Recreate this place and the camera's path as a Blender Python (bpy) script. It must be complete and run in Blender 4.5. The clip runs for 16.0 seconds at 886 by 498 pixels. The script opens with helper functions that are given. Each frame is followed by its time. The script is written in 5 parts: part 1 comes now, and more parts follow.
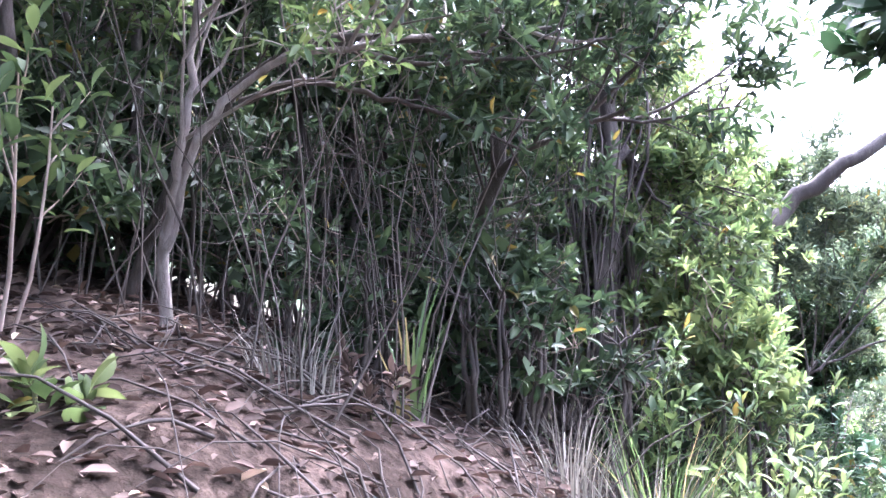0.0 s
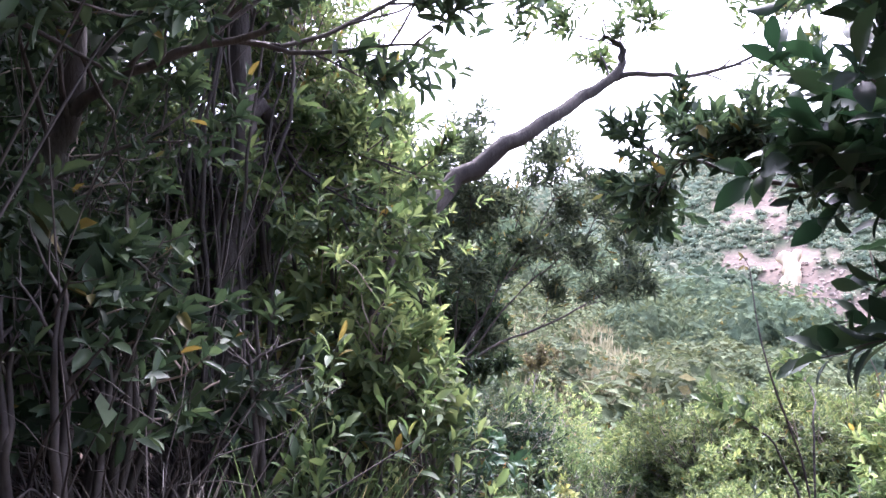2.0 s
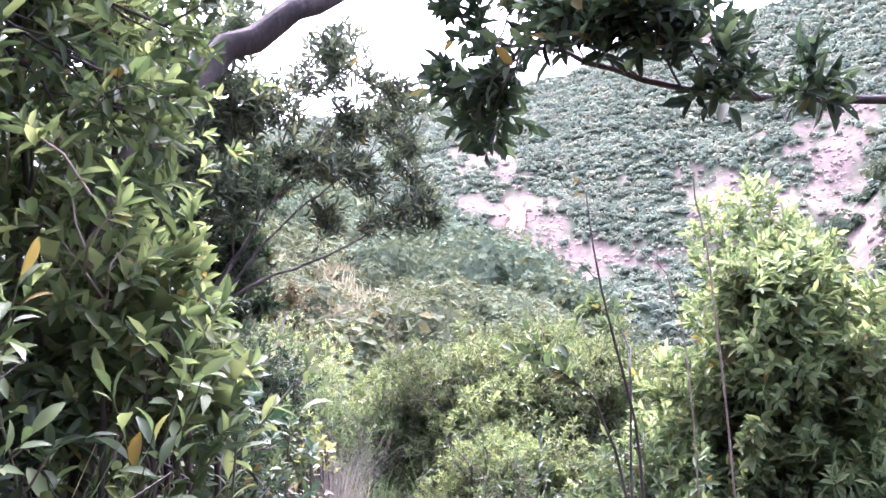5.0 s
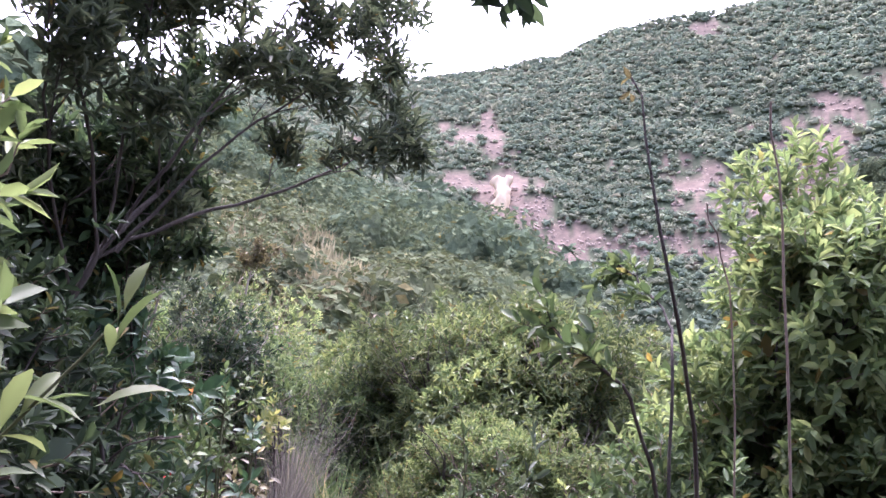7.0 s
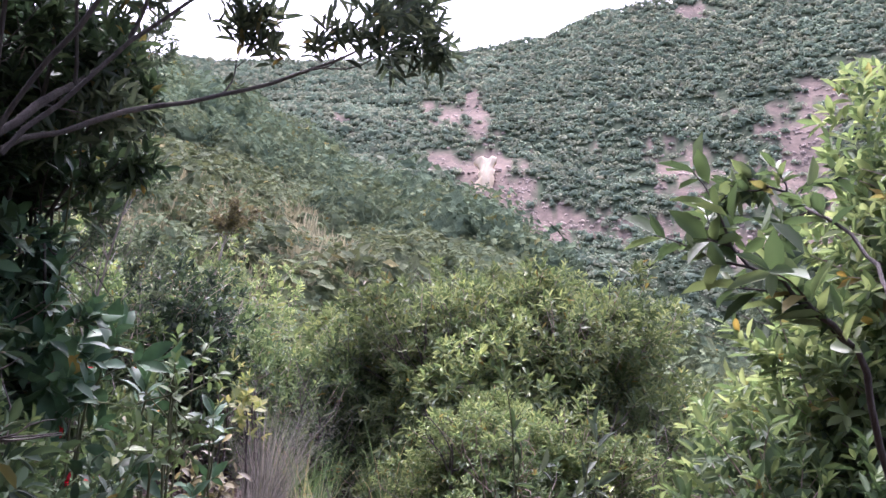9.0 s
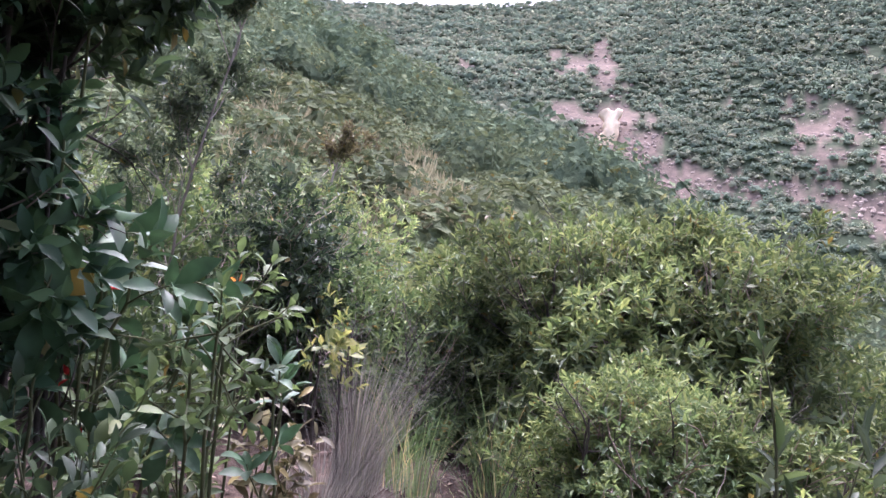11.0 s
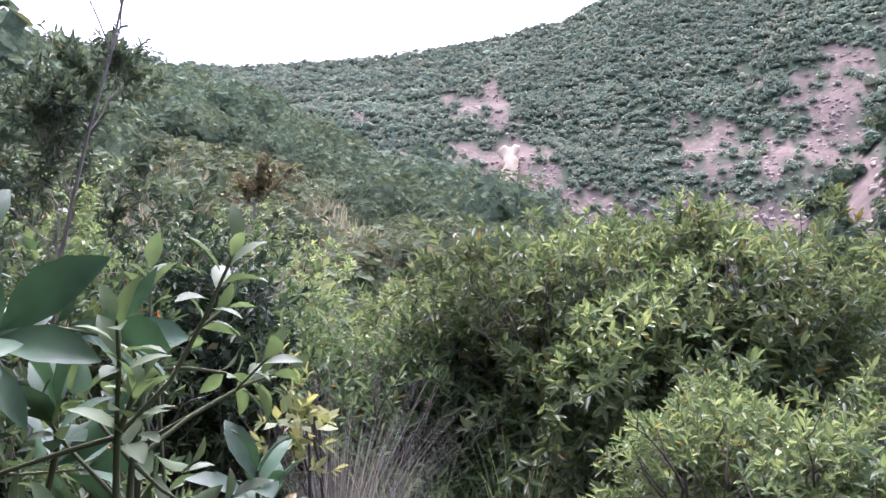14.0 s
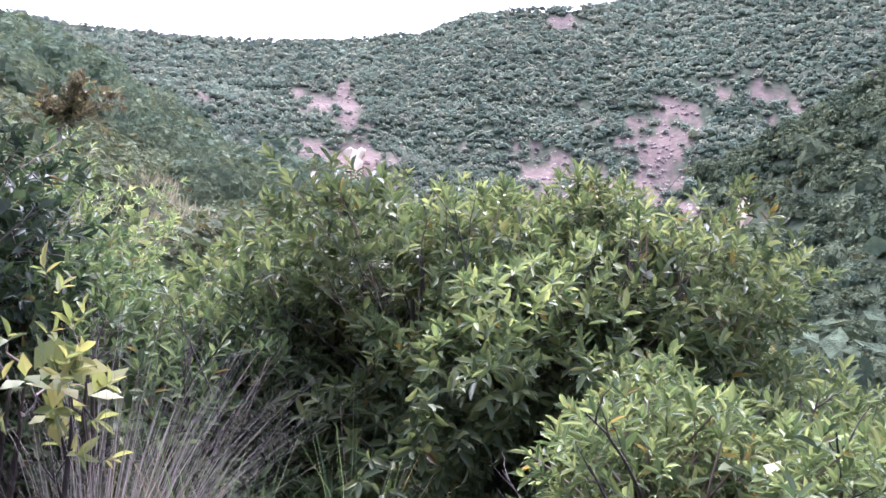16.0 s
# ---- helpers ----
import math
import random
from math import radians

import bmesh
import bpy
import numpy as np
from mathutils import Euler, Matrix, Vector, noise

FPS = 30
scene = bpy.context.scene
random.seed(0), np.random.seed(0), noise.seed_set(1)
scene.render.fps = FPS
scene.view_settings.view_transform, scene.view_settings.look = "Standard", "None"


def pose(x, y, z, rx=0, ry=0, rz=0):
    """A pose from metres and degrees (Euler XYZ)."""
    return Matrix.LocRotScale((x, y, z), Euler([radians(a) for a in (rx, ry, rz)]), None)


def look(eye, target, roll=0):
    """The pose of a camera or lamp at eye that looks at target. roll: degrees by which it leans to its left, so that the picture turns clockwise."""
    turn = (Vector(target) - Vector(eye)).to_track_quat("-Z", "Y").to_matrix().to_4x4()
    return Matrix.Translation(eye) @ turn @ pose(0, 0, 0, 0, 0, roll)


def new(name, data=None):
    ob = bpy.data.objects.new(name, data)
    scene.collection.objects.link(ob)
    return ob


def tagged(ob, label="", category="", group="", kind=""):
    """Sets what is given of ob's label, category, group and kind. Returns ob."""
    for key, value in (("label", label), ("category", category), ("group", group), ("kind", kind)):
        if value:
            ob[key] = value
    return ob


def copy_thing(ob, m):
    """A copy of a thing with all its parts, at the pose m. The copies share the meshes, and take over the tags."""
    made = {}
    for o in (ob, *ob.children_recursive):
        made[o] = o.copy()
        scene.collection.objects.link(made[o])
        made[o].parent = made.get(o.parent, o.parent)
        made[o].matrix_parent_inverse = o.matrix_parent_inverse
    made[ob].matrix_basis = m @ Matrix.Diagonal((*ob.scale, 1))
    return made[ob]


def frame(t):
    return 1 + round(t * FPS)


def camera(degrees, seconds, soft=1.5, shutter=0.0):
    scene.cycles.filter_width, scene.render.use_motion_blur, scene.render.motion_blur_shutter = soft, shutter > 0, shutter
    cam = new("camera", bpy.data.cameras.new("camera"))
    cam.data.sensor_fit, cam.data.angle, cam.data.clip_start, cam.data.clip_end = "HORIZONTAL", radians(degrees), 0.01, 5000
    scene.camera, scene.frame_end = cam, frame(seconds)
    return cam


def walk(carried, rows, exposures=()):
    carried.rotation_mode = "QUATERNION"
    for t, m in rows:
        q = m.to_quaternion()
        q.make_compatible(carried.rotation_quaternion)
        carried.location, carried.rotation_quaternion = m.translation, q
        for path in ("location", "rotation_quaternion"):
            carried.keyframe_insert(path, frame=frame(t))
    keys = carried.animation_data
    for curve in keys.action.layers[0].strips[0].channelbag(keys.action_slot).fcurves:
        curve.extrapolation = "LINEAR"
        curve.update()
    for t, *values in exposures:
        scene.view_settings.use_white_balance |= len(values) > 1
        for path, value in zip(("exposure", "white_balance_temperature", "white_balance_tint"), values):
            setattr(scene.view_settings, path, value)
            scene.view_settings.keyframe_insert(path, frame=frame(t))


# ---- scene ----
cam = camera(56.8, 16.0, soft=1.5)
METRES, EYE, TILT, LEAN, TURN = 9.0, 1.5, 7.0, 2.0, 0.0
ROWS = [
    (0.0, 0.0, 0.0, 0.0, 0.0, 0.0, -0.0),
    (0.5, -0.0015, 0.0354, 0.0015, -9.8, -1.3, -1.7),
    (1.0, -0.0029, 0.063, 0.0025, -19.7, -2.0, -3.54),
    (1.5, 0.0028, 0.0898, 0.0032, -28.12, -0.86, -1.95),
    (2.0, 0.0225, 0.1192, -0.0025, -25.78, -0.42, -1.64),
    (2.5, 0.0363, 0.1395, -0.0032, -22.98, -3.22, -2.22),
    (3.0, 0.0214, 0.1589, -0.0051, -25.47, -4.1, -3.51),
    (3.5, 0.0098, 0.1771, 0.0013, -28.37, -3.15, -2.7),
    (4.0, 0.0202, 0.1945, -0.0065, -26.42, -3.48, -2.29),
    (4.5, 0.0506, 0.2093, -0.0094, -31.41, -4.13, -4.18),
    (5.0, 0.0668, 0.2309, -0.0169, -43.65, -3.82, -4.39),
    (7.5, 0.1787, 0.3438, -0.0544, -44.74, -5.49, -8.23),
    (8.0, 0.198, 0.37, -0.0663, -45.83, -5.36, -7.98),
    (10.5, 0.303, 0.5024, -0.1142, -41.92, -10.36, -11.32),
    (11.0, 0.3225, 0.5246, -0.1239, -37.15, -11.6, -10.59),
    (11.5, 0.3359, 0.5488, -0.1303, -35.15, -11.6, -7.41),
    (12.0, 0.3491, 0.5721, -0.1386, -31.22, -11.1, -6.9),
    (12.5, 0.3562, 0.5968, -0.1473, -32.3, -11.4, -7.56),
    (13.0, 0.3747, 0.6169, -0.1542, -34.11, -10.42, -7.87),
    (13.5, 0.381, 0.6397, -0.1672, -39.97, -8.42, -6.73),
    (14.0, 0.3882, 0.6639, -0.1755, -44.3, -7.26, -5.11),
    (14.5, 0.4026, 0.686, -0.181, -49.84, -7.98, -5.33),
    (15.0, 0.4174, 0.7129, -0.1931, -56.54, -9.37, -8.64),
    (15.5, 0.4395, 0.7316, -0.2073, -56.75, -8.23, -12.46),
    (16.0, 0.4745, 0.7583, -0.2299, -55.19, -5.24, -12.72),
]
walk(cam, [(t, pose(0, 0, EYE, TILT, LEAN, TURN) @ pose(METRES * x, METRES * y, METRES * z, 90 + pitch, roll, yaw)) for t, x, y, z, yaw, pitch, roll in ROWS],
     [(0.0, 4.4, 5350, 29), (0.8, 3.95, 5400, 30), (1.6, 3.2, 5500, 32), (2.4, 2.95, 5550, 33), (4.0, 3.05, 5550, 37), (5.0, 3.38, 5550, 43), (7.5, 2.4, 5650, 38), (8.2, 2.35, 5650, 36), (10.5, 2.2, 5700, 36), (11.5, 2.4, 5550, 35), (13.0, 2.45, 5500, 34), (13.5, 2.6, 5500, 34), (14.0, 2.3, 5500, 34), (15.0, 2.25, 5500, 35), (15.5, 2.4, 5400, 37), (16.0, 2.45, 5400, 36)])

# ---- world and sun: a bright overcast sky ----
world = bpy.data.worlds.new("overcast_sky")
scene.world = world
world.use_nodes = True
wn = world.node_tree
sky = wn.nodes.new("ShaderNodeTexSky")
sky.sky_type = "NISHITA"
sky.sun_disc = False
sky.sun_elevation = radians(56)
sky.sun_rotation = radians(48)
sky.air_density, sky.dust_density, sky.ozone_density = 1.0, 6.0, 1.0
hsv = wn.nodes.new("ShaderNodeHueSaturation")
hsv.inputs["Saturation"].default_value = 0.55
wn.links.new(sky.outputs[0], hsv.inputs["Color"])
wn.links.new(hsv.outputs[0], wn.nodes["Background"].inputs[0])
wn.nodes["Background"].inputs[1].default_value = 0.15
sun = new("sun", bpy.data.lights.new("sun", "SUN"))
sun.data.energy, sun.data.angle, sun.data.color = 1.5, radians(25), (1.0, 0.95, 0.86)
SUN_AZ, SUN_EL = radians(48), radians(56)
sun.matrix_world = look((math.sin(SUN_AZ) * 40, math.cos(SUN_AZ) * 40, 40 * math.tan(SUN_EL)), (0, 0, 0))

rng = np.random.default_rng(7)


# ---- materials ----
def material(name):
    m = bpy.data.materials.new(name)
    m.use_nodes = True
    return m, m.node_tree.nodes, m.node_tree.links, m.node_tree.nodes["Principled BSDF"]


def ramp(nodes, stops):
    r = nodes.new("ShaderNodeValToRGB")
    e = r.color_ramp.elements
    while len(e) < len(stops):
        e.new(0.5)
    for el, (p, c) in zip(e, stops):
        el.position, el.color = p, (*c, 1)
    return r


def leaf_material(name, dark, mid, light, old=(0.16, 0.13, 0.04), rough=0.52, through_light=0.3, patch=1.2, old_from=0.98, spread=0.35, gloss=0.28):
    m, n, l, p = material(name)
    dark, mid, light = ((a, b, c + 0.22 * max(b - c, 0)) for a, b, c in (dark, mid, light))
    geo = n.new("ShaderNodeNewGeometry")
    r = ramp(n, [(0.0, dark), (0.45, mid), (0.9, light), (old_from, light), (min(old_from + 0.012, 1.0), old)])
    l.new(geo.outputs["Random Per Island"], r.inputs[0])
    co = n.new("ShaderNodeTexCoord")
    big = n.new("ShaderNodeTexNoise")
    big.inputs["Scale"].default_value = patch
    l.new(co.outputs["Object"], big.inputs["Vector"])
    info = n.new("ShaderNodeObjectInfo")
    add = n.new("ShaderNodeMath")
    add.operation = "MULTIPLY_ADD"
    l.new(info.outputs["Random"], add.inputs[0])
    add.inputs[1].default_value = 0.35
    l.new(big.outputs[0], add.inputs[2])
    mp = n.new("ShaderNodeMapRange")
    mp.inputs[1].default_value, mp.inputs[2].default_value = 0.35, 0.95
    mp.inputs[3].default_value, mp.inputs[4].default_value = 1 - spread, 1 + spread
    l.new(add.outputs[0], mp.inputs[0])
    h = n.new("ShaderNodeHueSaturation")
    l.new(mp.outputs[0], h.inputs["Value"])
    l.new(r.outputs[0], h.inputs["Color"])
    fine = n.new("ShaderNodeTexNoise")
    fine.inputs["Scale"].default_value = 60
    l.new(co.outputs["Object"], fine.inputs["Vector"])
    fm = n.new("ShaderNodeMapRange")
    fm.inputs[3].default_value, fm.inputs[4].default_value = rough - 0.12, rough + 0.2
    l.new(fine.outputs[0], fm.inputs[0])
    l.new(fm.outputs[0], p.inputs["Roughness"])
    l.new(h.outputs[0], p.inputs["Base Color"])
    p.inputs["Specular IOR Level"].default_value = gloss
    tr = n.new("ShaderNodeBsdfTranslucent")
    h2 = n.new("ShaderNodeHueSaturation")
    h2.inputs["Hue"].default_value, h2.inputs["Saturation"].default_value, h2.inputs["Value"].default_value = 0.485, 1.15, 1.3
    l.new(h.outputs[0], h2.inputs["Color"])
    l.new(h2.outputs[0], tr.inputs[0])
    mix = n.new("ShaderNodeMixShader")
    mix.inputs[0].default_value = through_light
    l.new(p.outputs[0], mix.inputs[1])
    l.new(tr.outputs[0], mix.inputs[2])
    l.new(mix.outputs[0], n["Material Output"].inputs[0])
    return m


def shade_dappled_material(name, dark, mid, light, old=(0.16, 0.13, 0.04), clump=0.9, depth=0.4, relief=0.9, **more):
    """Leaf colour for crowns seen far off: each crown or tuft its own tone, with shade between leaf clumps dappled into
    the colour, and clumps in relief.
    """
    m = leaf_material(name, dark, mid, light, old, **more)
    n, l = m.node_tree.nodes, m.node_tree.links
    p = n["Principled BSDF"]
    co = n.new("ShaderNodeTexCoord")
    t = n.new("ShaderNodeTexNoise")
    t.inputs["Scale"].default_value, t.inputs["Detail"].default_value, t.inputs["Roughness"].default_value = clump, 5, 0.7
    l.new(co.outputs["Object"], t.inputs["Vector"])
    # Noise lightens and darkens the colour, imitating shade between leaf clusters.
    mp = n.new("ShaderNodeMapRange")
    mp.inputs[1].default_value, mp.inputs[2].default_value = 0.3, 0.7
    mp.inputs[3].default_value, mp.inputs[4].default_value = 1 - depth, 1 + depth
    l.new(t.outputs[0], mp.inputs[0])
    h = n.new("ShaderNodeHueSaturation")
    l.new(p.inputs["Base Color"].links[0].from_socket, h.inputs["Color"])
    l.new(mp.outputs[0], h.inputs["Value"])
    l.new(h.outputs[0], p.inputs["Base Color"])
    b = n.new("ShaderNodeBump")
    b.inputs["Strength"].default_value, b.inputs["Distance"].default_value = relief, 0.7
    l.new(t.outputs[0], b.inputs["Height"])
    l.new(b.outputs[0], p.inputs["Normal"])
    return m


def rough_material(name, stops, scale, bump=0.5, rough=0.9, detail=8, stretch=(1, 1, 1), scale2=None, bump_dist=0.02, gen="Object"):
    m, n, l, p = material(name)
    co = n.new("ShaderNodeTexCoord")
    mp = n.new("ShaderNodeMapping")
    mp.inputs["Scale"].default_value = stretch
    l.new(co.outputs[gen], mp.inputs[0])
    a = n.new("ShaderNodeTexNoise")
    a.inputs["Scale"].default_value, a.inputs["Detail"].default_value, a.inputs["Roughness"].default_value = scale, detail, 0.65
    b = n.new("ShaderNodeTexNoise")
    b.inputs["Scale"].default_value, b.inputs["Detail"].default_value = scale2 or scale * 0.13, 4
    for t in (a, b):
        l.new(mp.outputs[0], t.inputs["Vector"])
    mx = n.new("ShaderNodeMath")
    mx.operation = "MULTIPLY_ADD"
    l.new(b.outputs[0], mx.inputs[0])
    mx.inputs[1].default_value = 0.6
    half = n.new("ShaderNodeMath")
    half.operation = "MULTIPLY"
    half.inputs[1].default_value = 0.55
    l.new(a.outputs[0], half.inputs[0])
    l.new(half.outputs[0], mx.inputs[2])
    r = ramp(n, stops)
    l.new(mx.outputs[0], r.inputs[0])
    l.new(r.outputs[0], p.inputs["Base Color"])
    bp = n.new("ShaderNodeBump")
    bp.inputs["Strength"].default_value, bp.inputs["Distance"].default_value = bump, bump_dist
    l.new(a.outputs[0], bp.inputs["Height"])
    l.new(bp.outputs[0], p.inputs["Normal"])
    p.inputs["Roughness"].default_value = rough
    return m


def ground_material():
    """Earth near the trail; bare rock and soil where the mesh's 'bare' value is high, scrub floor elsewhere."""
    m, n, l, p = material("hillside_earth")
    co = n.new("ShaderNodeTexCoord")

    def noise_node(scale, detail=8, rough=0.6):
        t = n.new("ShaderNodeTexNoise")
        t.inputs["Scale"].default_value, t.inputs["Detail"].default_value, t.inputs["Roughness"].default_value = scale, detail, rough
        l.new(co.outputs["Object"], t.inputs["Vector"])
        return t

    soil_n, soil_f, rock_n, rock_f = noise_node(2.5), noise_node(28), noise_node(0.035, 10, 0.7), noise_node(0.25, 10, 0.7)
    soil = ramp(n, [(0.32, (0.018, 0.014, 0.011)), (0.48, (0.042, 0.031, 0.025)), (0.72, (0.17, 0.125, 0.102))])
    sm = n.new("ShaderNodeMath")
    sm.operation = "MULTIPLY_ADD"
    sm.inputs[1].default_value = 0.45
    l.new(soil_f.outputs[0], sm.inputs[0])
    sh = n.new("ShaderNodeMath")
    sh.operation = "MULTIPLY"
    sh.inputs[1].default_value = 0.55
    l.new(soil_n.outputs[0], sh.inputs[0])
    l.new(sh.outputs[0], sm.inputs[2])
    l.new(sm.outputs[0], soil.inputs[0])
    scrub = ramp(n, [(0.35, (0.032, 0.044, 0.026)), (0.65, (0.06, 0.078, 0.046))])
    l.new(rock_f.outputs[0], scrub.inputs[0])
    rock = ramp(n, [(0.3, (0.045, 0.04, 0.036)), (0.42, (0.09, 0.073, 0.06)), (0.53, (0.145, 0.112, 0.09)), (0.68, (0.24, 0.187, 0.147))])
    rm = n.new("ShaderNodeMath")
    rm.operation = "MULTIPLY_ADD"
    rm.inputs[1].default_value = 0.5
    l.new(rock_f.outputs[0], rm.inputs[0])
    rh = n.new("ShaderNodeMath")
    rh.operation = "MULTIPLY"
    rh.inputs[1].default_value = 0.5
    l.new(rock_n.outputs[0], rh.inputs[0])
    l.new(rh.outputs[0], rm.inputs[2])
    l.new(rm.outputs[0], rock.inputs[0])
    bare = n.new("ShaderNodeAttribute")
    bare.attribute_name = "bare"
    near = n.new("ShaderNodeAttribute")
    near.attribute_name = "trail_soil"
    m1 = n.new("ShaderNodeMix")
    m1.data_type = "RGBA"
    l.new(bare.outputs["Fac"], m1.inputs["Factor"])
    l.new(scrub.outputs[0], m1.inputs["A"])
    l.new(rock.outputs[0], m1.inputs["B"])
    m2 = n.new("ShaderNodeMix")
    m2.data_type = "RGBA"
    l.new(near.outputs["Fac"], m2.inputs["Factor"])
    l.new(m1.outputs["Result"], m2.inputs["A"])
    l.new(soil.outputs[0], m2.inputs["B"])
    l.new(m2.outputs["Result"], p.inputs["Base Color"])
    bp = n.new("ShaderNodeBump")
    bp.inputs["Strength"].default_value, bp.inputs["Distance"].default_value = 0.8, 0.03
    l.new(soil_f.outputs[0], bp.inputs["Height"])
    l.new(bp.outputs[0], p.inputs["Normal"])
    p.inputs["Roughness"].default_value = 1.0
    p.inputs["Specular IOR Level"].default_value = 0.05
    return m


EARTH = ground_material()
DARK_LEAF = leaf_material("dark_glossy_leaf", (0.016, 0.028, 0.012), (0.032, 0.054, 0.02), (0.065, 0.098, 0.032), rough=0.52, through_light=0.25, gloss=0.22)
GREEN_LEAF = leaf_material("green_leaf", (0.036, 0.06, 0.018), (0.07, 0.11, 0.028), (0.135, 0.18, 0.045), through_light=0.35)
FRESH_LEAF = leaf_material("fresh_green_leaf", (0.06, 0.095, 0.024), (0.108, 0.152, 0.04), (0.19, 0.235, 0.064), rough=0.48, through_light=0.48)
MOUND_LEAF = leaf_material("shrub_leaf", (0.065, 0.1, 0.024), (0.125, 0.172, 0.04), (0.235, 0.275, 0.064), rough=0.45, through_light=0.35, patch=0.55, spread=0.55)
OLIVE_LEAF = leaf_material("olive_leaf", (0.035, 0.055, 0.025), (0.065, 0.092, 0.04), (0.12, 0.15, 0.065), rough=0.5, through_light=0.3)
WILLOW_LEAF = leaf_material("narrow_dark_leaf", (0.03, 0.044, 0.022), (0.055, 0.075, 0.034), (0.1, 0.124, 0.055), rough=0.5, through_light=0.35)
HERB_LEAF = leaf_material("deep_green_leaf", (0.052, 0.082, 0.02), (0.105, 0.146, 0.035), (0.185, 0.222, 0.055), rough=0.48, through_light=0.35, spread=0.5)
YELLOW_LEAF = leaf_material("yellow_green_leaf", (0.13, 0.17, 0.03), (0.2, 0.23, 0.045), (0.3, 0.3, 0.06), through_light=0.4)
RUST_LEAF = leaf_material("rusty_leaf", (0.055, 0.047, 0.02), (0.1, 0.09, 0.03), (0.15, 0.14, 0.045), through_light=0.3)
BIG_LEAF = leaf_material("big_leathery_leaf", (0.018, 0.042, 0.018), (0.032, 0.07, 0.025), (0.07, 0.125, 0.038), rough=0.5, through_light=0.15, patch=3, gloss=0.28)
RED_LEAF = leaf_material("red_leaf", (0.35, 0.02, 0.015), (0.5, 0.035, 0.02), (0.6, 0.07, 0.03), old=(0.5, 0.1, 0.03), through_light=0.4)
ORANGE_LEAF = leaf_material("orange_leaf", (0.5, 0.22, 0.04), (0.6, 0.3, 0.06), (0.65, 0.42, 0.1), old=(0.5, 0.2, 0.03), through_light=0.4)
LITTER = leaf_material("dry_leaf_litter", (0.035, 0.024, 0.018), (0.085, 0.06, 0.046), (0.21, 0.155, 0.12), old=(0.5, 0.4, 0.3), rough=0.8, through_light=0.1, spread=0.2)
DRY_GRASS = leaf_material("dry_grey_grass", (0.085, 0.082, 0.062), (0.16, 0.154, 0.12), (0.31, 0.295, 0.24), old=(0.2, 0.24, 0.08), rough=0.7, through_light=0.25, spread=0.15)
TAN_GRASS = leaf_material("tan_hill_grass", (0.135, 0.135, 0.06), (0.215, 0.205, 0.095), (0.31, 0.285, 0.145), old=(0.12, 0.16, 0.04), rough=0.8, through_light=0.2, patch=0.1)
GREEN_GRASS = leaf_material("green_grass", (0.05, 0.09, 0.02), (0.10, 0.16, 0.04), (0.2, 0.25, 0.08), old=(0.35, 0.3, 0.15), rough=0.55, through_light=0.35, old_from=0.9)
FOREST = shade_dappled_material("woodland_canopy", (0.06, 0.084, 0.045), (0.08, 0.108, 0.056), (0.105, 0.136, 0.068), old=(0.14, 0.14, 0.06), rough=0.95, through_light=0.15, patch=0.022, spread=0.5, gloss=0.0)
SCRUB_LEAF = shade_dappled_material("scrub_leaf", (0.06, 0.078, 0.03), (0.085, 0.105, 0.038), (0.12, 0.138, 0.052), old=(0.2, 0.18, 0.08), rough=0.8, through_light=0.2, patch=0.09, spread=0.5, gloss=0.08)
# Olive crowns of the far hill, lightened in colour to imitate haze.
HAZED_OLIVE = shade_dappled_material("haze_paled_olive_canopy", (0.15, 0.172, 0.112), (0.182, 0.204, 0.13), (0.218, 0.238, 0.15), old=(0.24, 0.23, 0.16), rough=0.95, through_light=0.4, patch=0.022, spread=0.3, gloss=0.0, clump=0.35, depth=0.2, relief=0.15)
FOREST_LIGHT = shade_dappled_material("bright_woodland_canopy", (0.085, 0.108, 0.052), (0.108, 0.135, 0.062), (0.14, 0.166, 0.074), rough=0.95, through_light=0.15, patch=0.03, spread=0.35, gloss=0.0)
# Far crowns: the valley's haze is put into this paler base colour.
HAZED_CANOPY = shade_dappled_material("haze_paled_canopy", (0.112, 0.147, 0.098), (0.138, 0.177, 0.116), (0.17, 0.21, 0.136), old=(0.18, 0.19, 0.13), rough=0.95, through_light=0.4, patch=0.022, spread=0.3, gloss=0.0, clump=0.35, depth=0.2, relief=0.15)
DEAD_STEM = rough_material("grey_dead_stem", [(0.25, (0.015, 0.012, 0.011)), (0.5, (0.042, 0.034, 0.03)), (0.8, (0.11, 0.09, 0.078))], 9, 0.4)
BARK_DARK = rough_material("dark_bark", [(0.25, (0.014, 0.011, 0.01)), (0.5, (0.038, 0.03, 0.026)), (0.75, (0.1, 0.083, 0.072))], 22, 0.9, stretch=(1, 1, 0.3))
BARK_GREY = rough_material("grey_bark", [(0.25, (0.06, 0.05, 0.045)), (0.5, (0.17, 0.14, 0.125)), (0.75, (0.36, 0.32, 0.29))], 26, 0.8, stretch=(1, 1, 0.35))
TWIG = rough_material("dry_twig", [(0.25, (0.07, 0.05, 0.04)), (0.5, (0.18, 0.135, 0.11)), (0.8, (0.38, 0.31, 0.26))], 9, 0.4)
STEM_GREEN = rough_material("green_stem", [(0.3, (0.03, 0.035, 0.015)), (0.7, (0.09, 0.10, 0.04))], 14, 0.4)
ROCK_PINK = rough_material("quarry_rock", [(0.3, (0.10, 0.08, 0.07)), (0.5, (0.165, 0.128, 0.103)), (0.7, (0.27, 0.213, 0.168))], 0.5, 0.8, bump_dist=0.5, scale2=0.06)
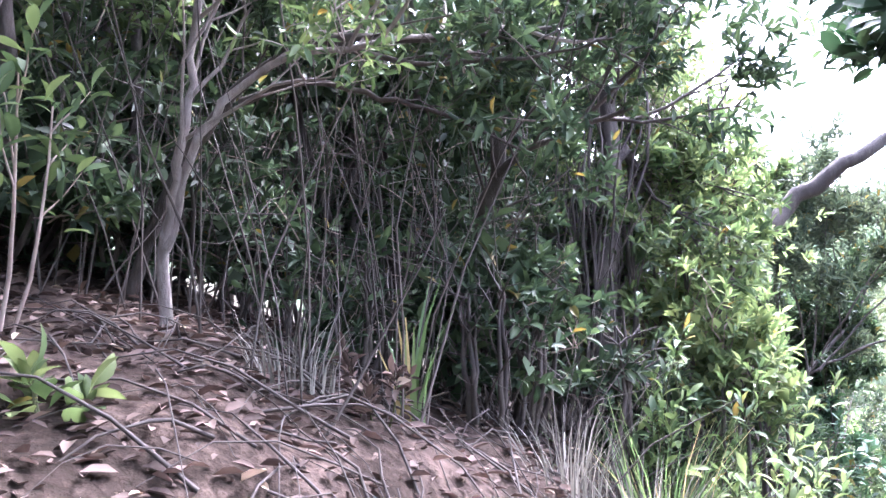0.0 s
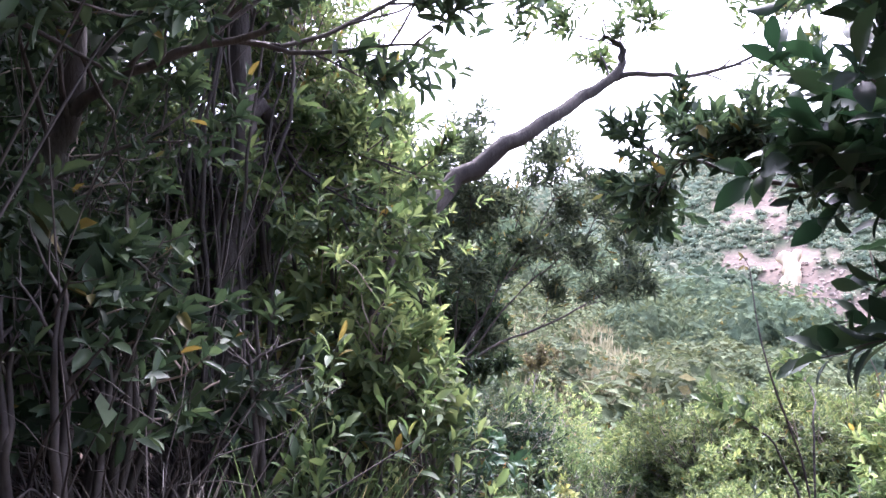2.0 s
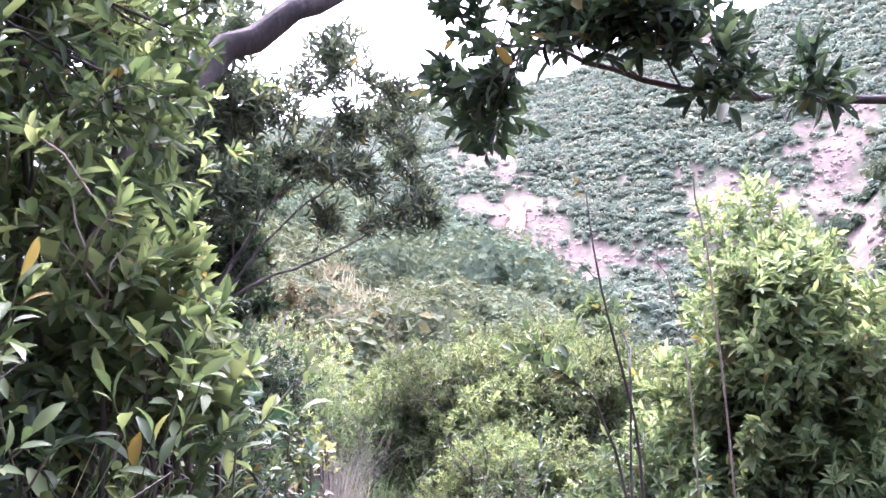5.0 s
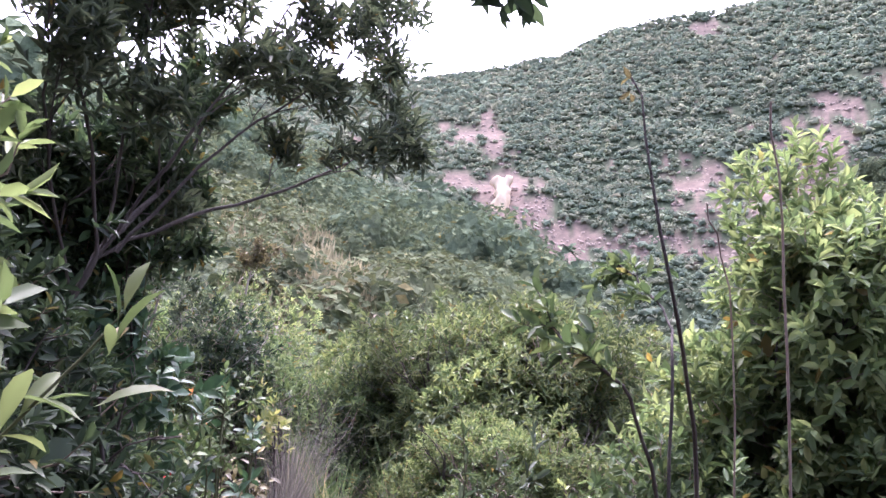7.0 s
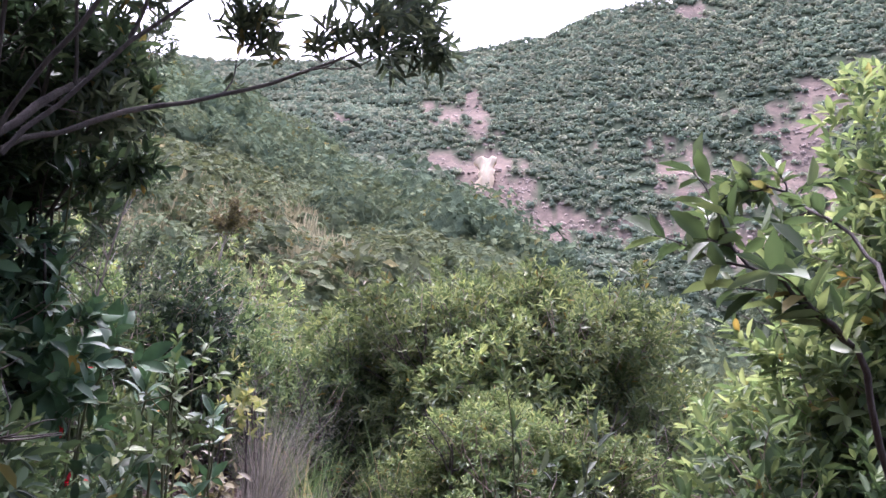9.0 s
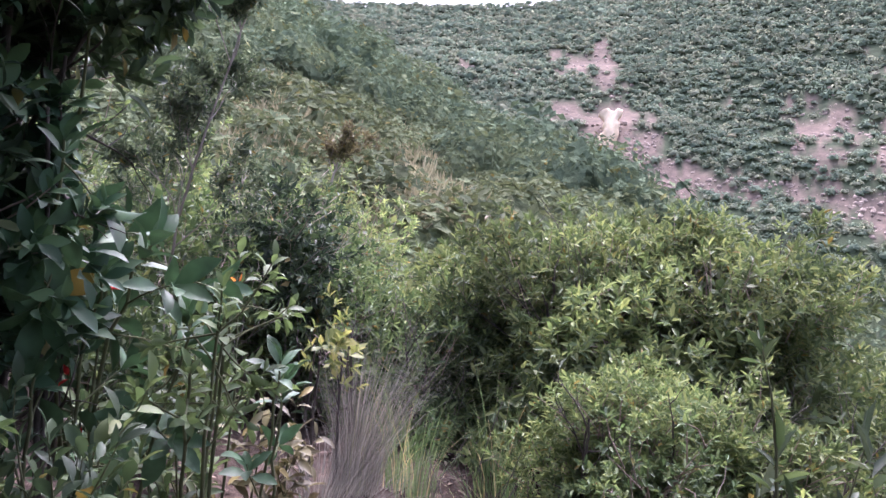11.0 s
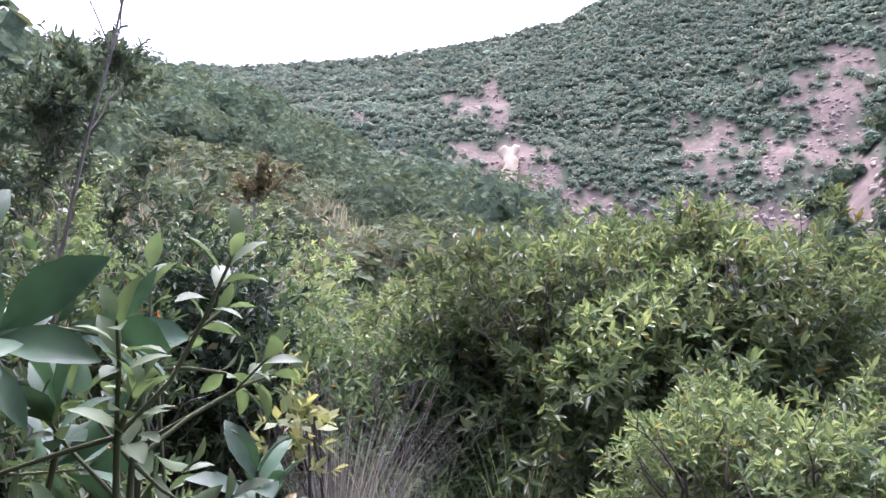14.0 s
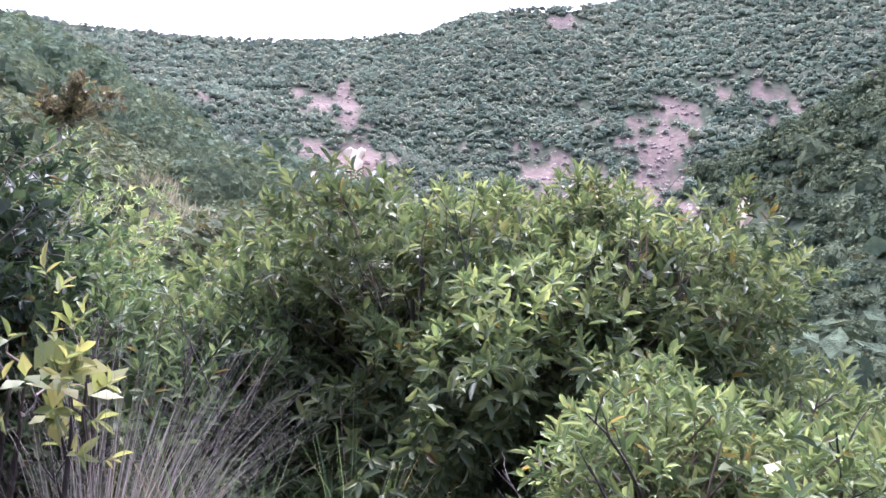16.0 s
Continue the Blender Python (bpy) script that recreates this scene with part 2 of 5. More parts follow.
ROCK_PALE = rough_material("pale_fresh_rock", [(0.3, (0.34, 0.25, 0.15)), (0.5, (0.53, 0.41, 0.26)), (0.7, (0.66, 0.53, 0.37))], 0.4, 0.8, bump_dist=0.5, stretch=(1, 1, 0.3), scale2=0.08)
WHITE_ROOF = rough_material("white_sheet_roof", [(0.3, (0.62, 0.62, 0.62)), (0.7, (0.82, 0.82, 0.81))], 0.6, 0.1, 0.5)
GREY_WALL = rough_material("grey_render_wall", [(0.3, (0.34, 0.33, 0.31)), (0.7, (0.5, 0.48, 0.45))], 0.8, 0.2)


# ---- meshes ----
def mesh_arrays(name, verts, faces):
    """A mesh from an array of corners and an array of equal-sided faces."""
    me = bpy.data.meshes.new(name)
    verts, faces = np.asarray(verts, np.float32), np.asarray(faces, np.int32)
    me.vertices.add(len(verts))
    me.vertices.foreach_set("co", verts.ravel())
    k = faces.shape[1]
    me.loops.add(faces.size)
    me.loops.foreach_set("vertex_index", faces.ravel())
    me.polygons.add(len(faces))
    me.polygons.foreach_set("loop_start", np.arange(0, faces.size, k, dtype=np.int32))
    me.polygons.foreach_set("loop_total", np.full(len(faces), k, np.int32))
    me.update()
    me.validate()
    return me


def part(name, me, mat, parent=None, label="", kind=""):
    ob = new(name, me)
    if len(me.materials) == 0:
        me.materials.append(mat)
    if parent is not None:
        ob.parent = parent
    return tagged(ob, label, kind=kind)


def thing(name, at, label, category, group="", kind=""):
    ob = new(name)
    ob.empty_display_size = 0.2
    ob.location = at
    return tagged(ob, label, category, group, kind)


def unit(v):
    return v / np.maximum(np.linalg.norm(v, axis=-1, keepdims=True), 1e-9)


LEAF_MID = (np.array([(0, 0, 0), (.3, .40, .10), (.68, .38, .07), (1, 0, -.10), (.68, -.38, .07), (.3, -.40, .10)]), [(0, 1, 2, 3), (0, 3, 4, 5)])
LEAF_NEAR = (np.array([(0, 0, 0), (.10, .06, .01), (.32, .36, .07), (.55, .48, .07), (.78, .36, .02), (.93, .14, -.07), (1, 0, -.11), (.78, 0, -.03), (.55, 0, .015), (.32, 0, .02),
                       (.93, -.14, -.07), (.78, -.36, .02), (.55, -.48, .07), (.32, -.36, .07), (.10, -.06, .01)]),
             [(0, 1, 2, 9), (9, 2, 3, 8), (8, 3, 4, 7), (7, 4, 5, 6), (0, 9, 13, 14), (9, 8, 12, 13), (8, 7, 11, 12), (7, 6, 10, 11)])
LEAF_FAR = (np.array([(0, 0, 0), (.5, .5, .08), (1, 0, 0), (.5, -.5, .08)]), [(0, 1, 2, 3)])


def leaf_arrays(P, A, N, L, W, tpl=LEAF_MID):
    """Leaves at P along A with upper sides N, of lengths L and widths W."""
    A = unit(A)
    B = unit(np.cross(N, A))
    N = np.cross(A, B)
    T, F = tpl
    L, W = np.broadcast_to(L, len(P)), np.broadcast_to(W, len(P))
    V = (P[:, None] + A[:, None] * (T[None, :, :1] * L[:, None, None]) + B[:, None] * (T[None, :, 1:2] * W[:, None, None]) + N[:, None] * (T[None, :, 2:] * L[:, None, None]))
    fa = np.array(F)[None] + (np.arange(len(P)) * len(T))[:, None, None]
    return V.reshape(-1, 3), fa.reshape(-1, len(F[0]))


def shoot_leaves(P, D, k, L, ratio, spacing=0.25, tilt=(0.5, 1.25), r=rng, tpl=LEAF_MID, lift=0.6):
    """k leaves in a spiral round every shoot that ends at P and points along D."""
    n = len(P)
    D = unit(D)
    side = unit(np.cross(D, r.normal(size=(n, 3))))
    other = np.cross(D, side)
    i = np.tile(np.arange(k), n)
    P2, D2, S, O = (np.repeat(a, k, 0) for a in (P, D, side, other))
    phi = i * 2.4 + r.uniform(-0.4, 0.4, n * k)
    rad = S * np.cos(phi)[:, None] + O * np.sin(phi)[:, None]
    tl = (tilt[0] + (tilt[1] - tilt[0]) * (i / max(k - 1, 1)) + r.normal(0, 0.18, n * k))[:, None]
    A = D2 * np.cos(tl) + rad * np.sin(tl)
    ln = L * r.uniform(0.6, 1.25, n * k)
    at = P2 - D2 * (ln * spacing * i)[:, None] * 0.6
    N = D2 * 0.7 + np.array([0, 0, lift]) - rad * 0.3 + r.normal(0, 0.28, (n * k, 3))
    return leaf_arrays(at, A, N, ln, ln * ratio * r.uniform(0.8, 1.2, n * k), tpl)


class Wood:
    """Collects tubes for one mesh."""

    def __init__(self, seed):
        self.v, self.f, self.tips, self.n = [], [], [], 0
        self.r = np.random.default_rng(seed)

    def tube(self, pts, radii, sides=5):
        pts = np.asarray(pts, float)
        t = unit(np.gradient(pts, axis=0))
        ref = np.array([0.3, 0.2, 0.93]) if abs(t[0][2]) < 0.8 else np.array([0.95, 0.3, 0.1])
        a = unit(np.cross(t, ref))
        b = np.cross(t, a)
        ang = np.arange(sides) * 2 * np.pi / sides
        ring = a[:, None] * np.cos(ang)[None, :, None] + b[:, None] * np.sin(ang)[None, :, None]
        rad = np.asarray(radii)[:, None, None] * self.r.uniform(0.88, 1.12, (len(pts), sides, 1))
        self.v.append((pts[:, None] + ring * rad).reshape(-1, 3))
        idx = self.n + np.arange(len(pts) * sides).reshape(len(pts), sides)
        q = np.stack([idx[:-1], np.roll(idx, -1, 1)[:-1], np.roll(idx, -1, 1)[1:], idx[1:]], -1)
        self.f.append(q.reshape(-1, 4))
        self.n += len(pts) * sides

    def path(self, p, d, length, segs, wobble=0.16, rise=0.0):
        p, d, out = np.array(p, float), unit(np.array(d, float)), [np.array(p, float)]
        for _ in range(segs):
            d = unit(d + self.r.normal(0, wobble, 3) + np.array([0, 0, rise]))
            p = p + d * length / segs
            out.append(p)
        return np.array(out), d

    def grow(self, p, d, length, radius, levels, kids=5, spread=0.8, shrink=0.6, rise=0.03, wobble=0.15, sides=6, start=0.3):
        segs = 7 if levels > 1 else 4
        pts, end = self.path(p, d, length, segs, wobble, rise)
        self.tube(pts, np.linspace(radius, radius * 0.4, segs + 1), max(sides, 3))
        if levels <= 0:
            self.tips.append((pts[-1], end))
            self.tips.append((pts[len(pts) // 2], unit(pts[-1] - pts[0] + self.r.normal(0, 0.3 * length, 3))))
            return
        for i in range(kids):
            f = start + (1 - start) * (i + self.r.uniform(0.2, 0.9)) / kids
            j = min(int(f * segs), segs - 1)
            q = pts[j] + (pts[j + 1] - pts[j]) * (f * segs - j)
            ax = unit(pts[j + 1] - pts[j])
            out = unit(np.cross(ax, self.r.normal(size=3)))
            self.grow(q, ax * math.cos(spread) + out * math.sin(spread) + np.array([0, 0, 0.12]), length * shrink * self.r.uniform(0.7, 1.2) * (1.15 - 0.5 * f), radius * 0.5, levels - 1, kids, spread, shrink, rise, wobble, sides - 1, 0.25)
        self.tips.append((pts[-1], end))

    def limb(self, stations, radii, sides=8):
        """A limb through a few stations, rounded off between them. Returns its points."""
        s = np.array(stations, float)
        u = np.linspace(0, len(s) - 1, (len(s) - 1) * 5 + 1)
        pts = []
        for x in u:
            i = min(int(x), len(s) - 2)
            f = x - i
            p0, p1, p2, p3 = s[max(i - 1, 0)], s[i], s[i + 1], s[min(i + 2, len(s) - 1)]
            pts.append(0.5 * (2 * p1 + (p2 - p0) * f + (2 * p0 - 5 * p1 + 4 * p2 - p3) * f * f + (3 * p1 - p0 - 3 * p2 + p3) * f ** 3))
        pts = np.array(pts) + self.r.normal(0, 0.006, (len(pts), 3))
        self.tube(pts, np.interp(u, range(len(radii)), radii), sides)
        return pts

    def mesh(self, name):
        me = mesh_arrays(name, np.concatenate(self.v), np.concatenate(self.f))
        me.shade_smooth()
        return me

    def foliage(self, k, L, ratio, per=1, jitter=0.03, tpl=LEAF_MID, tilt=(0.5, 1.25), spacing=0.25, lift=0.6):
        P = np.repeat(np.array([t[0] for t in self.tips]), per, 0)
        D = np.repeat(np.array([t[1] for t in self.tips]), per, 0)
        P = P + self.r.normal(0, jitter, P.shape) * (per > 1)
        D = unit(D + self.r.normal(0, 0.3, D.shape))
        return shoot_leaves(P, D, k, L, ratio, spacing, tilt, self.r, tpl, lift)


# ---- the lie of the land ----
def vnoise(x, y, seed=0):
    xi, yi = np.floor(x).astype(np.int64), np.floor(y).astype(np.int64)
    fx, fy = x - xi, y - yi
    fx, fy = fx * fx * (3 - 2 * fx), fy * fy * (3 - 2 * fy)

    def h(a, b):
        k = (a * 374761393 + b * 668265263 + seed * 974711) & 0x7FFFFFFF
        k = ((k ^ (k >> 13)) * 1274126177) & 0x7FFFFFFF
        return ((k ^ (k >> 16)) & 0xFFFF) / 65535.0

    return (h(xi, yi) * (1 - fx) + h(xi + 1, yi) * fx) * (1 - fy) + (h(xi, yi + 1) * (1 - fx) + h(xi + 1, yi + 1) * fx) * fy - 0.5


def fbm(x, y, seed=0, octaves=4):
    return sum(vnoise(x * 2 ** o, y * 2 ** o, seed + o) * 0.55 ** o for o in range(octaves))


def sstep(a, b, x):
    t = np.clip((x - a) / (b - a), 0, 1)
    return t * t * (3 - 2 * t)


OX, OY = 3.0, 5.0


def near_height(x, y):
    s, n = 0.5 * x + 0.866 * y, 0.866 * x - 0.5 * y
    base = np.interp(s, [-30, -3, 0, 2, 3.8, 5.3, 6.4, 8.2, 12, 16, 40], [2.0, 0.1, 0.0, 0.05, -0.25, -0.56, -0.77, -1.37, -1.6, -2.3, -6.5])
    bank = (1.22 - 0.65 * sstep(3.5, 7, s)) * sstep(-0.35, -1.5, n) + 0.36 * np.maximum(-n - 1.4, 0)
    fall = -0.28 * np.clip(n - 0.6, 0, 5) - 0.55 * np.maximum(n - 5.6, 0)
    lumps = 0.10 * fbm(x * 1.3, y * 1.3, 3) * sstep(0.3, 1.2, np.abs(n)) + 0.03 * fbm(x * 6, y * 6, 9)
    return base + bank + fall + lumps


def far_parts(az, r, x, y):
    rough = fbm(x / 60, y / 60, 21) * 10 * sstep(40, 160, r)
    valley = np.interp(r, [20, 110, 320, 3000], [-5, -45, -47, -60])
    crest = np.interp(az, [-181, -165, -140, -20, 22, 26, 28, 32, 36.5, 38.5, 40.5, 44.3, 48.7, 51.2, 54, 58.5, 75, 120, 181], [-45, -30, 70, 60, 33, 30, 27, 22, 12.5, 8, 4.6, 1.8, -2.4, -9.5, -19, -60, -80, -80, -45])
    head = np.where(r < 200, -4 + (crest + 4) * np.clip((r - 20) / 180, 0, 1) ** 1.3, crest - (r - 200) * 0.55)
    rz = np.interp(az, [58, 66, 68, 70, 73, 78, 83, 100, 120, 150], [-90, -45, -10, 6, 19, 36, 52, 75, 40, -60])
    right = rz - np.abs(r - 270) * np.where(r < 270, 0.5, 0.7)
    el = np.interp(az, [-60, 10, 28, 34, 38, 43.6, 49, 53, 56, 59, 63, 75, 85, 100, 150], [2, 8.8, 8.9, 9.05, 9.35, 9.95, 10.9, 11.5, 12.95, 13.7, 14.2, 16.2, 17.4, 17.4, 9])
    top = 700 * np.tan(np.radians(el + 0.22 * vnoise(az / 3.1, az * 0, 5) + 0.15 * vnoise(az / 0.9, az * 0, 6)))
    q = (r - 330) / 370
    far = np.where(q < 1, -47 + (top + 47) * np.clip(q, -0.3, 1) ** 1.0, top - (r - 700) * 0.5)
    far = np.where(q < 0, -47 - 20 * -q, far)
    bench = 4.5 * np.sin((far + 10 * fbm(az / 6, r / 200, 4)) / 6.5) * (far < 70) * (q > 0)
    return valley, head + rough * 0.35, right + rough * 0.4, far + rough * np.clip(1 - q, 0.15, 1) + bench * 0.4


def height(x, y):
    x, y = np.asarray(x, float), np.asarray(y, float)
    r, az = np.hypot(x - OX, y - OY), np.degrees(np.arctan2(x - OX, y - OY))
    v, h, g, f = far_parts(az, r, x, y)
    w = sstep(16, 45, r)
    return near_height(x, y) * (1 - w) + np.maximum(np.maximum(v, h), np.maximum(g, f)) * w


# bare quarry ground: azimuth, elevation, spread in each, weight
QUARRY = [(46.4, 2.9, 1.3, 0.55, 0.85), (49.1, 2.1, 1.2, 1.4, 1.3), (51.2, 0.9, 1.5, 1.3, 1.0), (53.3, -1.7, 1.5, 1.2, 1.15), (57, -1.2, 2.0, 0.5, 0.95), (61.2, -1.1, 2.0, 0.5, 0.9), (65, -1.7, 1.7, 0.7, 0.95),
          (62.3, 3.0, 1.6, 1.3, 0.72), (66.2, 1.7, 0.7, 1.3, 0.75), (69.6, 4.0, 1.6, 2.4, 0.85), (71.5, -0.6, 0.8, 1.9, 0.9), (67.2, -2.4, 1.5, 0.9, 1.05), (46.0, 6.1, 1.9, 0.8, 0.62), (48.4, 5.7, 0.7, 1.1, 0.75),
          (39.0, 5.5, 0.6, 0.5, 0.6), (70.8, 7.8, 1.5, 0.8, 0.7), (62, 13.2, 1.1, 0.3, 0.7), (75.3, 0.8, 0.6, 0.7, 0.6), (74, 9.5, 2.5, 1.2, 0.5)]


def bare_ground(az, el):
    b = np.zeros_like(az)
    for a, e, sa, se, w in QUARRY:
        b = np.maximum(b, w * np.exp(-0.5 * (((az - a) / sa) ** 2 + ((el - e) / se) ** 2)))
    return b


def view_of(x, y, z):
    return np.degrees(np.arctan2(x - OX, y - OY)), np.degrees(np.arctan2(z - 0.6, np.hypot(x - OX, y - OY)))


def build_ground():
    rings = np.concatenate([[0.0, 0.002], 0.2 * 1.025 ** np.arange(387)])
    azs = np.radians(np.concatenate([np.arange(20, 100, 0.35), np.arange(100, 380, 2.0)]))
    R, Az = np.meshgrid(rings[1:], azs, indexing="ij")
    X, Y = OX + R * np.sin(Az), OY + R * np.cos(Az)
    Z = height(X, Y)
    verts = np.concatenate([[[OX, OY, float(height(OX, OY))]], np.stack([X, Y, Z], -1).reshape(-1, 3)])
    idx = 1 + np.arange(R.size).reshape(R.shape)
    nxt = np.roll(idx, -1, 1)
    quads = np.stack([idx[:-1], idx[1:], nxt[1:], nxt[:-1]], -1).reshape(-1, 4)[:, ::-1]
    me = mesh_arrays("ground", verts, quads)
    x, y, z = verts.T
    az, el = view_of(x, y, z)
    r = np.hypot(x - OX, y - OY)
    b = bare_ground(az, el) + 0.7 * fbm(az * 0.9, el * 2.2, 31) + 0.25 * fbm(az * 4, el * 6, 37)
    far = me.attributes.new("bare", "FLOAT", "POINT")
    far.data.foreach_set("value", (sstep(0.32, 0.55, b) * sstep(150, 240, r)).astype(np.float32))
    nr = me.attributes.new("trail_soil", "FLOAT", "POINT")
    nr.data.foreach_set("value", (1 - sstep(8, 22, r)).astype(np.float32))
    me.shade_smooth()
    return tagged(part("ground", me, EARTH), "brown hillside earth with bare pink quarry rock", "ground", kind="structure")


build_ground()


# ---- far woods ----
def icosahedron():
    g = (1 + 5 ** 0.5) / 2
    v = np.array([(-1, g, 0), (1, g, 0), (-1, -g, 0), (1, -g, 0), (0, -1, g), (0, 1, g), (0, -1, -g), (0, 1, -g), (g, 0, -1), (g, 0, 1), (-g, 0, -1), (-g, 0, 1)])
    f = np.array([(0, 11, 5), (0, 5, 1), (0, 1, 7), (0, 7, 10), (0, 10, 11), (1, 5, 9), (5, 11, 4), (11, 10, 2), (10, 7, 6), (7, 1, 8), (3, 9, 4), (3, 4, 2), (3, 2, 6), (3, 6, 8), (3, 8, 9), (4, 9, 5), (2, 4, 11), (6, 2, 10), (8, 6, 7), (9, 8, 1)])
    return unit(v.astype(float)), f


def finer(v, f):
    """Each triangle cut into four, on the unit ball."""
    n, pts, seen, out = len(v), [tuple(p) for p in v], {}, []

    def mid(a, b):
        k = (min(a, b), max(a, b))
        if k not in seen:
            seen[k] = len(pts)
            pts.append(tuple(unit((np.array(pts[a]) + np.array(pts[b]))[None])[0]))
        return seen[k]

    for a, b, c in f:
        x, y, z = mid(a, b), mid(b, c), mid(c, a)
        out += [(a, x, z), (b, y, x), (c, z, y), (x, y, z)]
    return np.array(pts), np.array(out)


def woodland(name, az_range, r_range, cell, tall, steps, tufts, tuft, label, seed, keep, mats, solid=1.0, up=0.5):
    """Woodland: uneven crowns of leaf clumps over the slope, each with loose leaf tufts that break its outline."""
    r = np.random.default_rng(seed)
    V, F = icosahedron()
    for _ in range(steps):
        V, F = finer(V, F)
    F = F[V[F].mean(1)[:, 2] > -0.45]
    reach = r_range[1]
    g = np.arange(-reach, reach, cell)
    x, y = np.meshgrid(g, g)
    x, y = (q.ravel() + r.uniform(-0.5, 0.5, q.size) * cell for q in (x, y))
    rr, a = np.hypot(x, y), np.degrees(np.arctan2(x, y))
    ok = (rr > r_range[0]) & (rr < r_range[1]) & (a > az_range[0]) & (a < az_range[1])
    x, y, rr, a = x[ok] + OX, y[ok] + OY, rr[ok], a[ok]
    z = height(x, y)
    a, e = view_of(x, y, z)
    luck = r.uniform(0, 1, len(x))
    b = bare_ground(a, e) + 0.7 * fbm(a * 0.9, e * 2.2, 31) + 0.25 * fbm(a * 4, e * 6, 37)
    ok = keep(a, e, rr, luck) & ((luck > 0.97 * sstep(0.18, 0.5, b)) | (rr < 150))
    x, y, z, rr, b = x[ok], y[ok], z[ok], rr[ok], b[ok]
    n = len(x)
    size = cell * r.lognormal(-0.48, 0.3, n) * (1 - 0.45 * sstep(0.2, 0.6, b) * (rr > 150))
    high = size * r.uniform(0.75, 1.2, n) * tall
    C = np.stack([x, y, z + high * 0.35], -1)
    wob = r.uniform(0.72, 1.22, (n, len(V))) * (1 + 0.3 * np.sin(V[:, 0] * 3.1 + 5 * r.uniform(0, 1, (n, 1))) * np.sin(V[:, 1] * 3.7 + 9 * r.uniform(0, 1, (n, 1))))
    S = np.stack([size * r.uniform(0.85, 1.2, n), size * r.uniform(0.85, 1.2, n), high], -1)
    body = C[:, None] + V[None] * wob[..., None] * S[:, None] * solid
    pick = r.uniform(0, 1, n)
    for lo, hi, m in zip((0, 0.6), (0.6, 1.01), mats):
        g = np.flatnonzero((pick >= lo) & (pick < hi))
        k = len(g)
        sets = []
        if solid > 0:
            f = F[None] + (np.arange(k) * len(V))[:, None, None]
            f = f.reshape(-1, 3)
            sets.append((body[g].reshape(-1, 3), f))
        D = unit(r.normal(size=(k, tufts, 3)) + np.array([0, 0, 0.4]))
        D[..., 2] = np.where(D[..., 2] < -0.2, -D[..., 2], D[..., 2])
        P = (C[g][:, None] + D * S[g][:, None] * (1.18 - 0.45 * r.uniform(0, 1, (k, tufts, 1)) ** 1.5)).reshape(-1, 3)
        N = unit(D.reshape(-1, 3) + np.array([0, 0, up]) + r.normal(0, 0.4, (k * tufts, 3)))
        A = unit(np.cross(N, r.normal(size=(k * tufts, 3))))
        ln = np.repeat(np.maximum(tuft * rr[g], 0.27 * size[g]), tufts) * r.lognormal(0, 0.3, k * tufts)
        v, f = leaf_arrays(P - A * ln[:, None] * 0.5, A, N, ln, ln * r.uniform(0.45, 0.8, k * tufts), LEAF_FAR)
        me = part(name, tri_quads(name, sets, v, f), m)
        tagged(me, label, "woodland", kind="stuff")


def tri_quads(name, sets, v, f):
    """One mesh of crown bodies (triangles) and leaf tufts (quads)."""
    if not sets:
        return mesh_arrays(name, v, f)
    bv, bf = sets[0]
    tufts = np.asarray(f) + len(bv)
    halves = np.concatenate([tufts[:, (0, 1, 2)], tufts[:, (0, 2, 3)]])
    me = mesh_arrays(name, np.concatenate([bv, v]), np.concatenate([bf, halves]))
    me.shade_flat()
    return me


woodland("far_woodland", (22, 98), (325, 718), 4.1, 0.75, 0, 22, 0.0033, "green woodland, haze painted into its colour, covering the hill across the valley", 801, lambda a, e, r, k: (k > 0.02) & (e > np.where(a > 50, -9.5, -4.6)), (HAZED_CANOPY, HAZED_OLIVE), 0.65)
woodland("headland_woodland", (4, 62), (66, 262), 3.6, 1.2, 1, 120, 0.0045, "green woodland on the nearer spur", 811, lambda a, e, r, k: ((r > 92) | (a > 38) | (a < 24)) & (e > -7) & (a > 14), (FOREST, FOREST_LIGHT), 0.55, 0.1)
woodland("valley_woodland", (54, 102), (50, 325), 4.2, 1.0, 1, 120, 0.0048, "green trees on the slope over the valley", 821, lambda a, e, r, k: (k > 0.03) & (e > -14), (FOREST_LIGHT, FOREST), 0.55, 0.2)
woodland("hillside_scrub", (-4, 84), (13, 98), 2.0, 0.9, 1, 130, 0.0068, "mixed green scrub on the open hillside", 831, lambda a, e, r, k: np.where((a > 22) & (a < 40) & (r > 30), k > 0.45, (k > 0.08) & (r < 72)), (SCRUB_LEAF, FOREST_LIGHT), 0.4)


